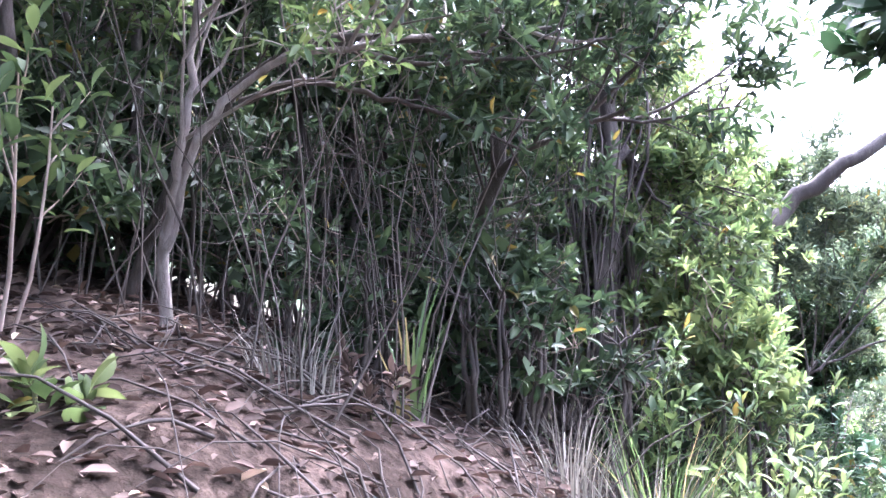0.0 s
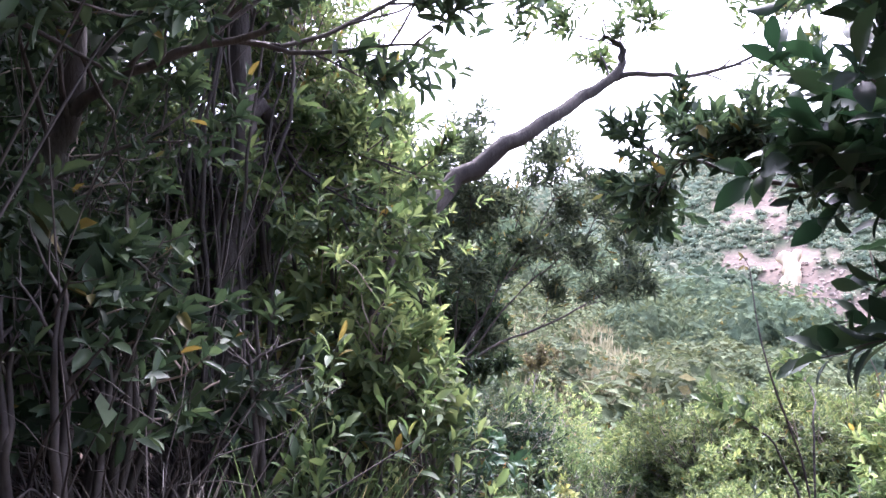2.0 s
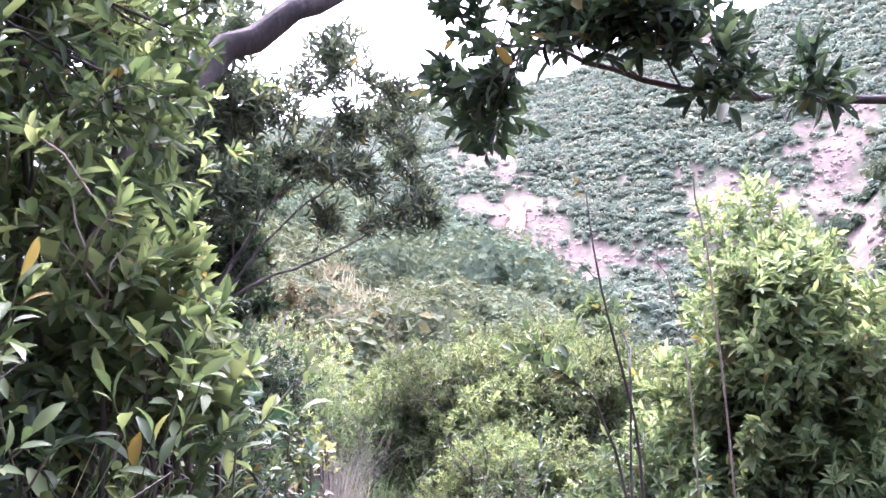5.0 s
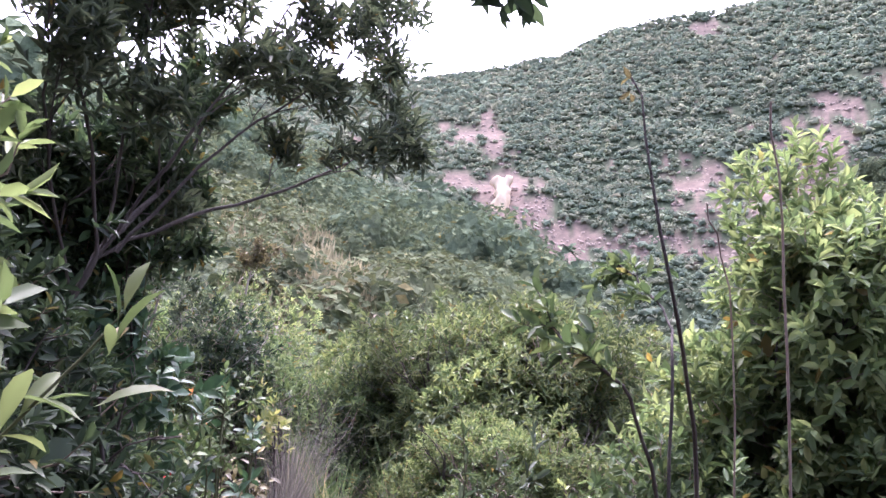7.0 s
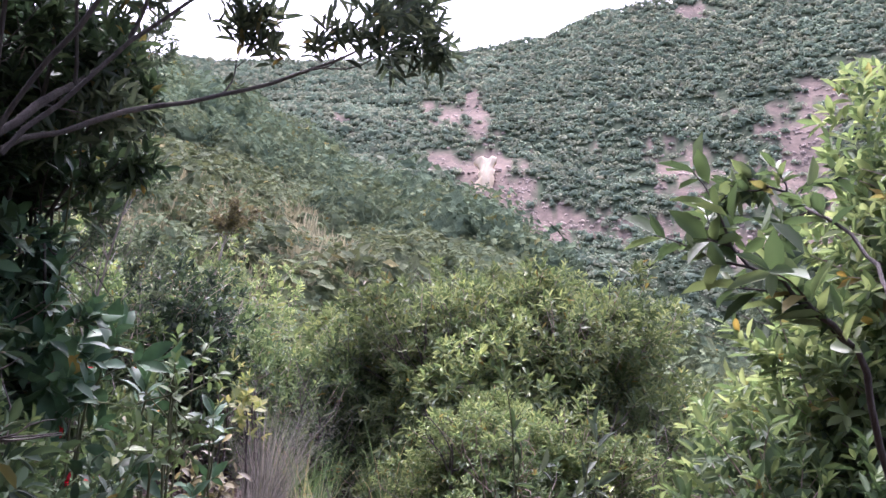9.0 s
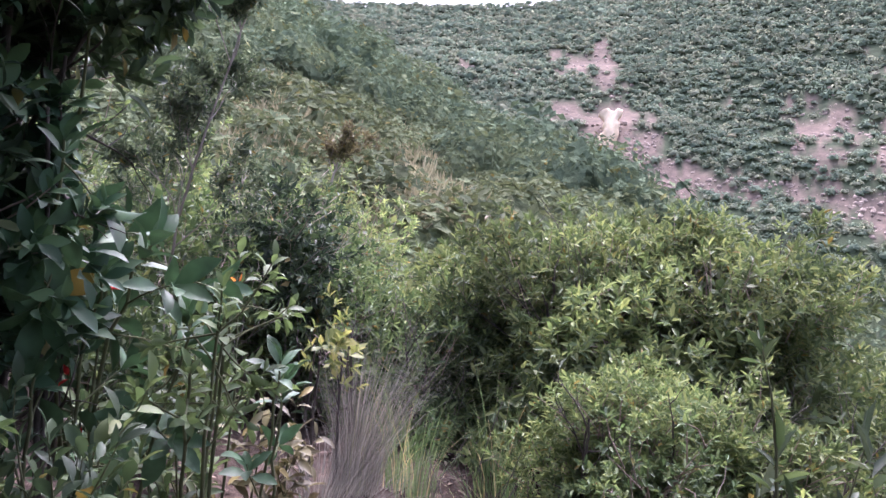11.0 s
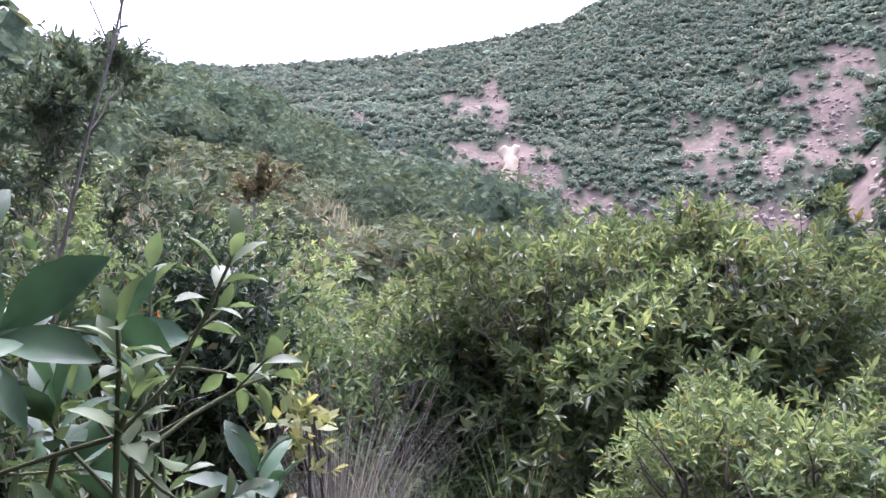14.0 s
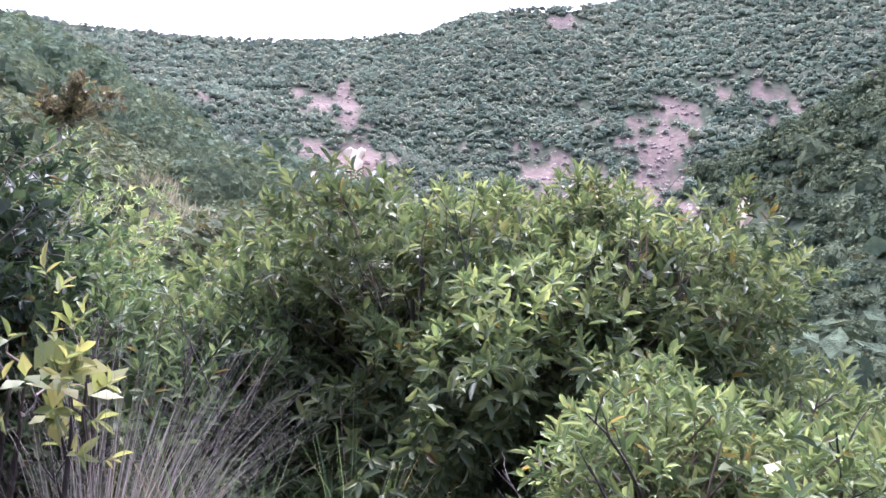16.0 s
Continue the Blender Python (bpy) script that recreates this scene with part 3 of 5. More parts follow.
def quarry_rocks():
    """Broken rock faces that stand out of the bare quarry ground."""
    r = np.random.default_rng(5)
    V, F = icosahedron()
    mid = []
    for a, e, sa, se, w in QUARRY:
        if a > 72:
            continue
        for _ in range(int(60 * w * sa * se) + 8):
            mid.append((a + r.normal(0, sa * 0.8), e + r.normal(0, se * 0.8)))
    az, el = np.array(mid).T
    rr = np.linspace(200, 700, 500)
    cand = height(OX + rr[None] * np.sin(np.radians(az))[:, None], OY + rr[None] * np.cos(np.radians(az))[:, None])
    le = np.degrees(np.arctan2(cand - 0.6, rr[None]))
    hit = (le >= el[:, None]) & (rr[None] > np.where(az > 72, 200, 330)[:, None])
    k = np.where(hit.any(1), hit.argmax(1), 0)
    ok = hit.any(1)
    az, k, z = az[ok], k[ok], cand[np.arange(len(k)), k][ok]
    d = rr[k]
    n = len(az)
    s = np.minimum(r.lognormal(-0.05, 0.4, (n, 1, 1)), 1.5) * np.array([1.1, 1.1, 1.0])
    v = V[None] * r.uniform(0.6, 1.2, (n, 12, 1)) * s + np.stack([OX + d * np.sin(np.radians(az)), OY + d * np.cos(np.radians(az)), z - 0.4], -1)[:, None]
    f = F[None] + (np.arange(n) * 12)[:, None, None]
    tagged(part("quarry_rocks", mesh_arrays("quarry_rocks", v.reshape(-1, 3), f.reshape(-1, 3)), ROCK_PINK), "broken pink rock of the old quarry", "rock", kind="stuff")


quarry_rocks()


def rock_face(az, el, rmin, wide, high, label):
    """A fresh pale rock face, a rough leaning slab let into the slope."""
    rr = np.linspace(rmin, 700, 800)
    h = height(OX + rr * math.sin(radians(az)), OY + rr * math.cos(radians(az)))
    k = int(np.argmax(np.degrees(np.arctan2(h - 0.6, rr)) >= el))
    d, z = rr[k], h[k]
    r = np.random.default_rng(int(az * 10))
    nu, nv = 14, 20
    u, v = np.meshgrid(np.linspace(-1, 1, nu), np.linspace(-0.15, 1, nv))
    wob = fbm(u * 2.2 + az, v * 2.2, 8)
    edge = 0.75 + 0.6 * fbm(v * 4 + 3, np.sign(u) * 2 + az, 12) - 0.25 * np.maximum(v - 0.6, 0)
    lx = u * wide / 2 * edge
    lz = v * high + 0.14 * high * fbm(u * 1.6, u * 0 + az, 14) * (0.3 + np.abs(v)) - 0.12 * high * np.abs(u) ** 3 * v
    ly = v * high * 0.55 + 1.6 * wob + 1.6 * np.abs(u) ** 3
    front = np.stack([lx, ly, lz], -1)
    back = front + np.array([0, 5.0, -1.5])
    verts = np.concatenate([front.reshape(-1, 3), back.reshape(-1, 3)])
    i = np.arange(nu * nv).reshape(nv, nu)
    q = [np.stack([i[:-1, :-1], i[:-1, 1:], i[1:, 1:], i[1:, :-1]], -1).reshape(-1, 4)]
    q.append(q[0][:, ::-1] + nu * nv)
    loop = np.concatenate([i[0, :-1], i[:-1, -1], i[-1, :0:-1], i[:0:-1, 0]])
    nx = np.roll(loop, -1)
    q.append(np.stack([loop, loop + nu * nv, nx + nu * nv, nx], -1))
    ob = part("rock_face", mesh_arrays("rock_face", verts, np.concatenate(q)), ROCK_PALE)
    ob.location = (OX + d * math.sin(radians(az)), OY + d * math.cos(radians(az)), z - 1)
    ob.rotation_euler = (0, 0, -radians(az))
    ob.location += Vector((-math.sin(radians(az)), -math.cos(radians(az)), 0)) * 1.0
    return tagged(ob, label, "rock")


rock_face(49.1, 1.0, 330, 13, 21, "pale yellow fresh rock face in the old quarry")
rock_face(75.3, 0.3, 200, 5, 9, "pale rock scar on the wooded slope")


def valley_shed():
    ob = thing("shed", (76.9, 28.2, float(height(76.9, 28.2))), "low grey shed with a white sheet roof", "building")
    for nm, (a, b, c), z, mat in (("wall", (10, 7, 3), 1.5, GREY_WALL), ("roof", (11, 8, 0.25), 3.1, WHITE_ROOF)):
        bm = bmesh.new()
        bmesh.ops.create_cube(bm, size=1, matrix=Matrix.Translation((0, 0, z)) @ Matrix.Diagonal((a, b, c, 1)))
        if nm == "roof":
            for v in bm.verts:
                v.co.z += 0.5 if v.co.y > 0 else 0
        me = bpy.data.meshes.new(nm)
        bm.to_mesh(me)
        bm.free()
        part(nm, me, mat, ob)
    return ob


valley_shed()


# ---- bushes ----
def shell_bush(name, centre, radii, shoots, k, L, ratio, mat, label, category="bush", seed=1, lumps=0.28, tpl=LEAF_MID, stem_mat=BARK_DARK, stems=9, low=-0.35, group="", scale_lump=2.3, droop=0.0, stem_r=0.016, puffs=26, inner=0.35, lean=(0, 0)):
    """A bush whose shoots end on a lumpy dome; stems fan out from its foot and twigs carry the shoots."""
    r = np.random.default_rng(seed)
    gz = float(height(centre[0], centre[1]))
    ob = thing(name, (centre[0], centre[1], gz), label, category, group)
    c = np.array([lean[0], lean[1], centre[2] - gz])
    R = np.array(radii)
    D = r.normal(size=(shoots * 2, 3))
    D = unit(D)
    D = D[D[:, 2] > low][:shoots]
    C = unit(r.normal(size=(puffs, 3)))
    near = (D @ C.T)
    own = near.argmax(1)
    gap = np.arccos(np.clip(near.max(1), -1, 1)) * math.sqrt(puffs) / 2.1
    lump = 1 + lumps * fbm(D[:, 0] * scale_lump + seed, D[:, 1] * scale_lump + D[:, 2] * 1.7, seed, 3) * 1.3 + 0.10 - 0.26 * np.minimum(gap, 1.2) ** 2 + r.uniform(-0.09, 0.09, puffs)[own]
    depth = 1 - 0.30 * r.uniform(0, 1, len(D)) ** 1.6
    P = c + D * R * (lump * depth)[:, None]
    out = unit(D / R * R.mean() + (D - C[own]) * math.sqrt(puffs) * 0.45 + np.array([0, 0, 0.35 - droop]) + r.normal(0, 0.35, D.shape))
    P[:, 2] = np.maximum(P[:, 2], 0.05)
    part("foliage", mesh_arrays("foliage", *shoot_leaves(P, out, k, L, ratio, 0.22, r=r, tpl=tpl)), mat, ob, kind="stuff")
    if inner:
        q = r.choice(len(P), int(len(P) * inner), replace=False)
        deep = c + (P[q] - c) * r.uniform(0.55, 0.82, (len(q), 1))
        part("inner_foliage", mesh_arrays("inner_foliage", *shoot_leaves(deep, out[q], 5, L * 1.5, ratio * 1.5, 0.3, r=r, tpl=LEAF_FAR)), mat, ob, kind="stuff")
    for i in range(stems):
        w = Wood(seed + 500 + i)
        a = r.uniform(0, 6.28)
        tip = c + R * np.array([math.cos(a) * 0.6, math.sin(a) * 0.6, r.uniform(0.0, 0.7)])
        foot = np.array([math.cos(a) * 0.15, math.sin(a) * 0.15, -0.1])
        mid = (foot + tip) / 2 + np.array([math.cos(a), math.sin(a), 0]) * R[0] * 0.12
        w.limb([foot, mid, tip], [stem_r, stem_r * 0.7, stem_r * 0.35], 5)
        for _ in range(3):
            w.grow(mid + (tip - mid) * r.uniform(0, 1), unit(tip - mid) + r.normal(0, 0.6, 3), R.mean() * 0.5, 0.007, 1, 3, sides=3)
        part("stem", w.mesh("stem"), stem_mat, ob)
    pick = r.choice(len(P), min(len(P) // 4, 400), replace=False)
    tw = Wood(seed + 900)
    for i in pick:
        tw.tube(np.array([P[i] - out[i] * R.mean() * 0.3 - D[i] * 0.1, P[i] - out[i] * 0.1, P[i]]), [0.005, 0.0035, 0.002], 3)
    part("twig_mass", tw.mesh("twig_mass"), TWIG, ob, kind="stuff")
    return ob


def grass_tuft(name, at, blades, high, spread, mat, label, seed=1, width=0.006, bend=0.6, lean=(0, 0), group="", category="grass"):
    """A tuft of separate blades, each a bent tapering strip."""
    r = np.random.default_rng(seed)
    z = float(height(at[0], at[1]))
    ang = r.uniform(0, 6.283, blades)
    out = np.stack([np.cos(ang), np.sin(ang), 0 * ang], -1)
    foot = out * (spread * 0.35 * np.sqrt(r.uniform(0, 1, blades)))[:, None]
    h = high * r.uniform(0.5, 1.1, blades)
    b = r.uniform(0.2, 1.0, blades) * bend
    ln = np.array([lean[0], lean[1], 0])
    side = np.stack([-np.sin(ang), np.cos(ang), 0 * ang], -1) + r.normal(0, 0.5, (blades, 3)) * np.array([1, 1, 0])
    side = unit(side)
    rows = []
    ts = np.array([0, 0.35, 0.7, 1.0])
    for t in ts:
        c = foot + (out * (b * t ** 2)[:, None] + ln * t ** 1.6) * h[:, None] + np.array([0, 0, 1]) * (h * (t - 0.28 * b * t ** 2))[:, None]
        wd = width * (1 - 0.85 * t) * r.uniform(0.7, 1.2, (blades, 1))
        rows += [c - side * wd, c + side * wd]
    v = np.stack(rows, 1).reshape(-1, 3)
    f = np.array([(0, 1, 3, 2), (2, 3, 5, 4), (4, 5, 7, 6)])[None] + (np.arange(blades) * 8)[:, None, None]
    ob = part(name, mesh_arrays(name, v, f.reshape(-1, 4)), mat)
    ob.location = (at[0], at[1], z - 0.02)
    return tagged(ob, label, category, group, "stuff")


def stem_plant(name, at, shoots, high, k, L, ratio, mat, label, seed=1, spread=0.25, tpl=LEAF_NEAR, group="", category="shrub", stem=STEM_GREEN, kids=3, tilt=(0.35, 1.3)):
    """Upright leafy stems from one root."""
    w = Wood(seed)
    z = float(height(at[0], at[1]))
    ob = thing(name, (at[0], at[1], z), label, category, group)
    for i in range(shoots):
        a = w.r.uniform(0, 6.28)
        w.grow((0.06 * math.cos(a), 0.06 * math.sin(a), -0.03), (spread * math.cos(a), spread * math.sin(a), 1), high * w.r.uniform(0.6, 1.05), 0.004 + 0.003 * high, 1, kids, 0.55, 0.38, 0.06, 0.1, 5, 0.4)
    part("stem", w.mesh("stem"), stem, ob)
    part("foliage", mesh_arrays("foliage", *w.foliage(k, L, ratio, tpl=tpl, tilt=tilt, spacing=0.4)), mat, ob, kind="stuff")
    return ob




# ---- the dome of shrubs ahead ----
DOME = "shrubs grown together into a dome"
shell_bush("dome_shrub", (9.4, 9.9, -1.2), (2.35, 2.15, 1.55), 3900, 8, 0.105, 0.34, HERB_LEAF, "wide domed evergreen shrub with yellow-green tips", seed=21, stems=14, stem_r=0.035, puffs=70, lumps=0.38, scale_lump=3.2, group=DOME, inner=0.35)
shell_bush("dome_shrub", (9.6, 9.5, -0.48), (1.75, 1.45, 0.85), 2000, 8, 0.088, 0.36, MOUND_LEAF, "yellow-green shrub crowning the dome", seed=25, lumps=0.4, puffs=48, group=DOME, inner=0.35)
shell_bush("dome_shrub", (7.9, 10.9, -1.65), (1.35, 1.3, 1.2), 1500, 8, 0.1, 0.34, GREEN_LEAF, "dark leafy shrub grown into the side of the dome", seed=22, lumps=0.4, scale_lump=3, group=DOME, inner=0.35)
shell_bush("dome_shrub", (11.4, 9.0, -2.5), (2.0, 1.8, 1.5), 2100, 8, 0.1, 0.36, MOUND_LEAF, "olive green shrub on the falling side of the dome", puffs=45, seed=23, lumps=0.4, scale_lump=3, group=DOME, inner=0.35)
shell_bush("dome_shrub", (9.9, 12.6, -1.8), (2.2, 1.4, 1.4), 1300, 8, 0.11, 0.36, MOUND_LEAF, "yellow-green shrub at the back of the dome", seed=24, lumps=0.4, group=DOME)
shell_bush("light_shrub", (6.75, 7.7, -1.08), (0.78, 0.7, 0.8), 1900, 9, 0.055, 0.3, HERB_LEAF, "light green fine-leaved shrub beside the trail", seed=31, lumps=0.45)
shell_bush("light_shrub", (7.4, 7.3, -1.35), (0.9, 0.8, 0.85), 1200, 9, 0.07, 0.3, HERB_LEAF, "low light green shrub on the falling edge", seed=32, lumps=0.45)
grass_tuft("dry_grass", (5.9, 9.4), 480, 1.2, 0.5, DRY_GRASS, "grey dry grass clump arching beside the trail", 41, 0.0026, 0.5, (0.1, -0.06))
grass_tuft("dry_grass", (5.3, 8.8), 350, 0.7, 0.7, DRY_GRASS, "thin grey dry grass at the trail edge", 42, 0.0025, 0.8, (0.2, -0.1))
shell_bush("yellow_plant", (5.75, 9.55, -0.7), (0.2, 0.2, 0.4), 22, 5, 0.075, 0.34, YELLOW_LEAF, "spindly plant with drooping yellow-green leaves", "plant", seed=43, lumps=0.5, stems=5)


# ---- thicket on the bank ----
def leafy_tree(name, at, trunks, levels, kids, length, radius, k, L, ratio, leaf, bark, label, seed, per=1, category="tree", spread=0.75, rise=0.04, shrink=0.6, tpl=LEAF_MID, start=0.35, group="", sides=6):
    """A small tree: trunk stations and limbs in one wood mesh, its leaves in another."""
    w = Wood(seed)
    z = float(height(at[0], at[1]))
    ob = thing(name, (at[0], at[1], z), label, category, group)
    base = np.array([at[0], at[1], z])
    limbs = Wood(seed + 1)
    for stations, radii in trunks:
        pts = w.limb(np.array(stations) - base, radii)
        m = len(pts)
        for i in range(kids * 2):
            f = start + (1 - start) * (i + w.r.uniform(0, 1)) / (kids * 2)
            j = min(int(f * (m - 1)), m - 2)
            ax = unit(pts[j + 1] - pts[j])
            out = unit(np.cross(ax, w.r.normal(size=3)) + np.array([0, 0, 0.25]))
            limbs.grow(pts[j], ax * math.cos(spread) + out * math.sin(spread), length * w.r.uniform(0.6, 1.15), radius, levels, kids, spread, shrink, rise, 0.16, sides, 0.3)
        limbs.tips.append((pts[-1], unit(pts[-1] - pts[-2])))
    part("trunk", w.mesh("trunk"), bark, ob)
    part("branchwork", limbs.mesh("branchwork"), bark, ob, kind="stuff")
    part("foliage", mesh_arrays("foliage", *limbs.foliage(k, L, ratio, per=per, jitter=0.05, tpl=tpl)), leaf, ob, kind="stuff")
    return ob


def gz(x, y):
    return float(height(x, y))


# the pale forked tree at the edge of the bank
leafy_tree("tree", (-1.02, 3.0), [([(-1.02, 3.0, gz(-1.02, 3.0) - 0.1), (-1.0, 2.98, 1.9), (-0.93, 2.9, 2.2), (-0.88, 2.9, 2.6), (-0.86, 2.9, 3.3)], [0.026, 0.022, 0.018, 0.015, 0.01]),
                                  ([(-1.0, 2.98, 1.9), (-0.85, 2.9, 2.3), (-0.6, 2.9, 2.55), (-0.1, 3.0, 2.68), (0.4, 3.2, 2.8)], [0.018, 0.016, 0.014, 0.01, 0.006])],
           2, 4, 0.8, 0.009, 5, 0.06, 0.36, GREEN_LEAF, BARK_GREY, "slender forked tree with pale lichened bark", 101, start=0.5)
# the dark tree whose limbs arch over the bank
leafy_tree("arching_tree", (-1.35, 3.45), [([(-1.35, 3.45, gz(-1.35, 3.45) - 0.1), (-1.14, 3.43, 2.21), (-0.93, 3.32, 2.47), (-0.68, 3.21, 2.67), (-0.40, 3.13, 2.74), (0.03, 3.15, 2.74), (0.51, 3.20, 2.79)], [0.03, 0.028, 0.026, 0.024, 0.019, 0.013, 0.007]),
                                           ([(-0.80, 3.28, 2.54), (-0.55, 3.16, 2.58), (-0.27, 3.21, 2.54), (0.03, 3.25, 2.45), (0.36, 3.37, 2.32)], [0.018, 0.016, 0.012, 0.009, 0.005]),
                                           ([(-0.40, 3.13, 2.74), (-0.13, 3.09, 2.63), (0.28, 3.08, 2.61), (0.68, 3.00, 2.65)], [0.014, 0.012, 0.008, 0.004])],
           2, 3, 0.5, 0.006, 5, 0.06, 0.36, DARK_LEAF, BARK_DARK, "dark tree whose thin limbs arch over the bank", 120, start=0.35)
# the dark trunk wrapped in dead stems
wrapped = leafy_tree("tree", (0.8, 4.4), [([(0.8, 4.4, gz(0.8, 4.4) - 0.1), (0.86, 4.42, 1.7), (0.96, 4.5, 2.2), (1.0, 4.55, 2.8), (0.95, 4.6, 4.0)], [0.09, 0.078, 0.072, 0.05, 0.025]),
                                ([(0.98, 4.52, 2.42), (1.06, 4.6, 2.6), (1.15, 4.68, 2.52), (1.18, 4.7, 2.36)], [0.04, 0.034, 0.028, 0.016])],
           2, 4, 0.7, 0.009, 7, 0.075, 0.38, GREEN_LEAF, BARK_DARK, "dark-barked tree with a knotted stub, wrapped in dead stems", 102, start=0.55)


def vine_stems(tree, count, foot, top, spread, seed):
    """Dead climber stems that hang round a trunk, each a part of the tree."""
    r = np.random.default_rng(seed)
    base = np.array(tree.location)
    for i in range(count):
        w = Wood(seed + i)
        a = r.uniform(0, 6.28)
        o = np.array([math.cos(a), math.sin(a), 0]) * (0.07 + spread * r.uniform(0, 1) ** 1.5)
        f0, f1 = r.uniform(0, 0.35), r.uniform(0.5, 1.0)
        u = np.linspace(f0, f1, 4)[:, None]
        pts = np.array(foot) * (1 - u) + np.array(top) * u + o * r.uniform(0.7, 1.3, (4, 1)) + r.normal(0, 0.02, (4, 3))
        rad = r.uniform(0.004, 0.011)
        w.limb(pts - base, [rad, rad, rad * 0.9, rad * 0.6], 5)
        part("vine_stem", w.mesh("vine_stem"), BARK_DARK if i % 3 else DEAD_STEM, tree)


vine_stems(wrapped, 36, (0.8, 4.36, 0.95), (0.98, 4.5, 3.1), 0.2, 1300)
leafy_tree("tree", (0.1, 4.0), [([(0.1, 4.0, gz(0.1, 4.0) - 0.1), (0.15, 3.95, 1.75), (0.22, 3.88, 2.15), (0.3, 3.82, 2.4), (0.33, 3.8, 3.3)], [0.045, 0.036, 0.045, 0.034, 0.02]),
                                ([(0.26, 3.84, 2.3), (0.5, 3.6, 2.42), (0.85, 3.4, 2.5)], [0.024, 0.016, 0.008])],
           2, 4, 0.9, 0.009, 7, 0.07, 0.38, DARK_LEAF, BARK_DARK, "thin dark tree with glossy dark leaves", 103, start=0.45)
# the leaning tree that reaches out over the slope
leafy_tree("leaning_tree", (1.35, 4.3), [([(1.35, 4.3, gz(1.35, 4.3) - 0.1), (1.45, 4.35, 1.4), (1.6, 4.5, 1.8), (2.03, 4.72, 2.25), (2.45, 4.66, 2.53), (2.85, 4.72, 2.76), (3.22, 4.8, 2.98), (3.3, 4.82, 3.15), (3.15, 4.82, 3.2)], [0.034, 0.034, 0.036, 0.05, 0.043, 0.036, 0.028, 0.018, 0.012]),
                                          ([(3.2, 4.8, 2.95), (3.4, 4.75, 2.98), (3.7, 4.6, 2.95), (4.1, 4.4, 3.1)], [0.02, 0.016, 0.012, 0.007])],
           2, 3, 0.5, 0.006, 5, 0.078, 0.36, GREEN_LEAF, BARK_DARK, "leaning tree whose dark curling trunk reaches over the slope", 104, start=0.72)
shell_bush("thicket_shrub", (1.45, 4.95, 2.3), (0.6, 0.5, 1.05), 1300, 7, 0.058, 0.38, FRESH_LEAF, "fresh green shrub crowding the leaning trunk", seed=51, lumps=0.5, scale_lump=4, inner=0.1)
shell_bush("thicket_shrub", (1.25, 4.7, 1.5), (0.6, 0.45, 0.55), 420, 7, 0.08, 0.38, FRESH_LEAF, "light green shrub at the foot of the leaning trunk", seed=56, lumps=0.5, scale_lump=4, inner=0.1)
shell_bush("thicket_shrub", (0.25, 3.75, 1.7), (0.42, 0.4, 0.45), 130, 6, 0.09, 0.4, DARK_LEAF, "broad-leaved dark shrub under the thicket trees", seed=52, lumps=0.5)
shell_bush("thicket_shrub", (1.75, 5.4, 0.85), (0.6, 0.55, 0.7), 650, 8, 0.065, 0.36, DARK_LEAF, "green shrub at the foot of the leaning tree", seed=53, lumps=0.5, scale_lump=4)
shell_bush("thicket_shrub", (-1.9, 3.4, 2.3), (0.8, 0.6, 0.9), 420, 7, 0.09, 0.4, DARK_LEAF, "dark green shrub on the earth bank", seed=54, lumps=0.5)

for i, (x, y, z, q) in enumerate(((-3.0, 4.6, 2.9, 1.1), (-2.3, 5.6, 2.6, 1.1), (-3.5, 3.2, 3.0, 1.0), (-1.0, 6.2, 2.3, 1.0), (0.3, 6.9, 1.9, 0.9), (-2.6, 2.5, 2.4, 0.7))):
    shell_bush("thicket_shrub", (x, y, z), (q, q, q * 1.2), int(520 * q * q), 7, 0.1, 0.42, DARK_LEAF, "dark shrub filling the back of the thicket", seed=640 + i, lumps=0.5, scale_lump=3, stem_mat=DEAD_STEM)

# trees deeper in the thicket: four kinds, repeated
kinds = []
for i, (leaf, high, x, y) in enumerate(((DARK_LEAF, 3.0, -0.6, 4.9), (GREEN_LEAF, 3.4, 0.6, 5.6), (GREEN_LEAF, 2.5, -1.7, 4.3), (OLIVE_LEAF, 2.8, 1.7, 6.3))):
    g = gz(x, y)
    kinds.append(leafy_tree("thicket_tree", (x, y), [([(x, y, g - 0.15), (x + 0.1, y, g + high * 0.35), (x, y + 0.1, g + high * 0.7), (x - 0.1, y, g + high)], [0.045, 0.036, 0.026, 0.01]),
                                                     ([(x + 0.05, y, g + 0.3), (x - 0.25, y + 0.1, g + high * 0.5), (x - 0.5, y - 0.1, g + high * 0.8)], [0.03, 0.022, 0.01])],
                            2, 3, 0.85, 0.008, 8, 0.085, 0.42, leaf, BARK_DARK if i % 2 == 0 else BARK_GREY, "thin tree in the crowded thicket on the bank", 110 + i, start=0.18, group="thicket trees", sides=4))
tr = np.random.default_rng(3)
spots = [(-0.6, 4.9), (0.6, 5.6), (-1.7, 4.3), (1.7, 6.3)]
for _ in range(900):
    s, n = tr.uniform(-0.5, 14), tr.uniform(-6.5, -1.9)
    if len(spots) >= 31:
        break
    x, y = 0.5 * s + 0.866 * n, 0.866 * s - 0.5 * n
    if (n < -4.5 and tr.uniform() < 0.5) or (s > 8 and n > -3) or (x < -1.2 and y < 2.6):
        continue
    if min(math.hypot(x - a, y - b) for a, b in spots) > 0.72:
        spots.append((x, y))
        copy_thing(kinds[len(spots) % 4], pose(x, y, gz(x, y), 0, 0, tr.uniform(0, 360)))


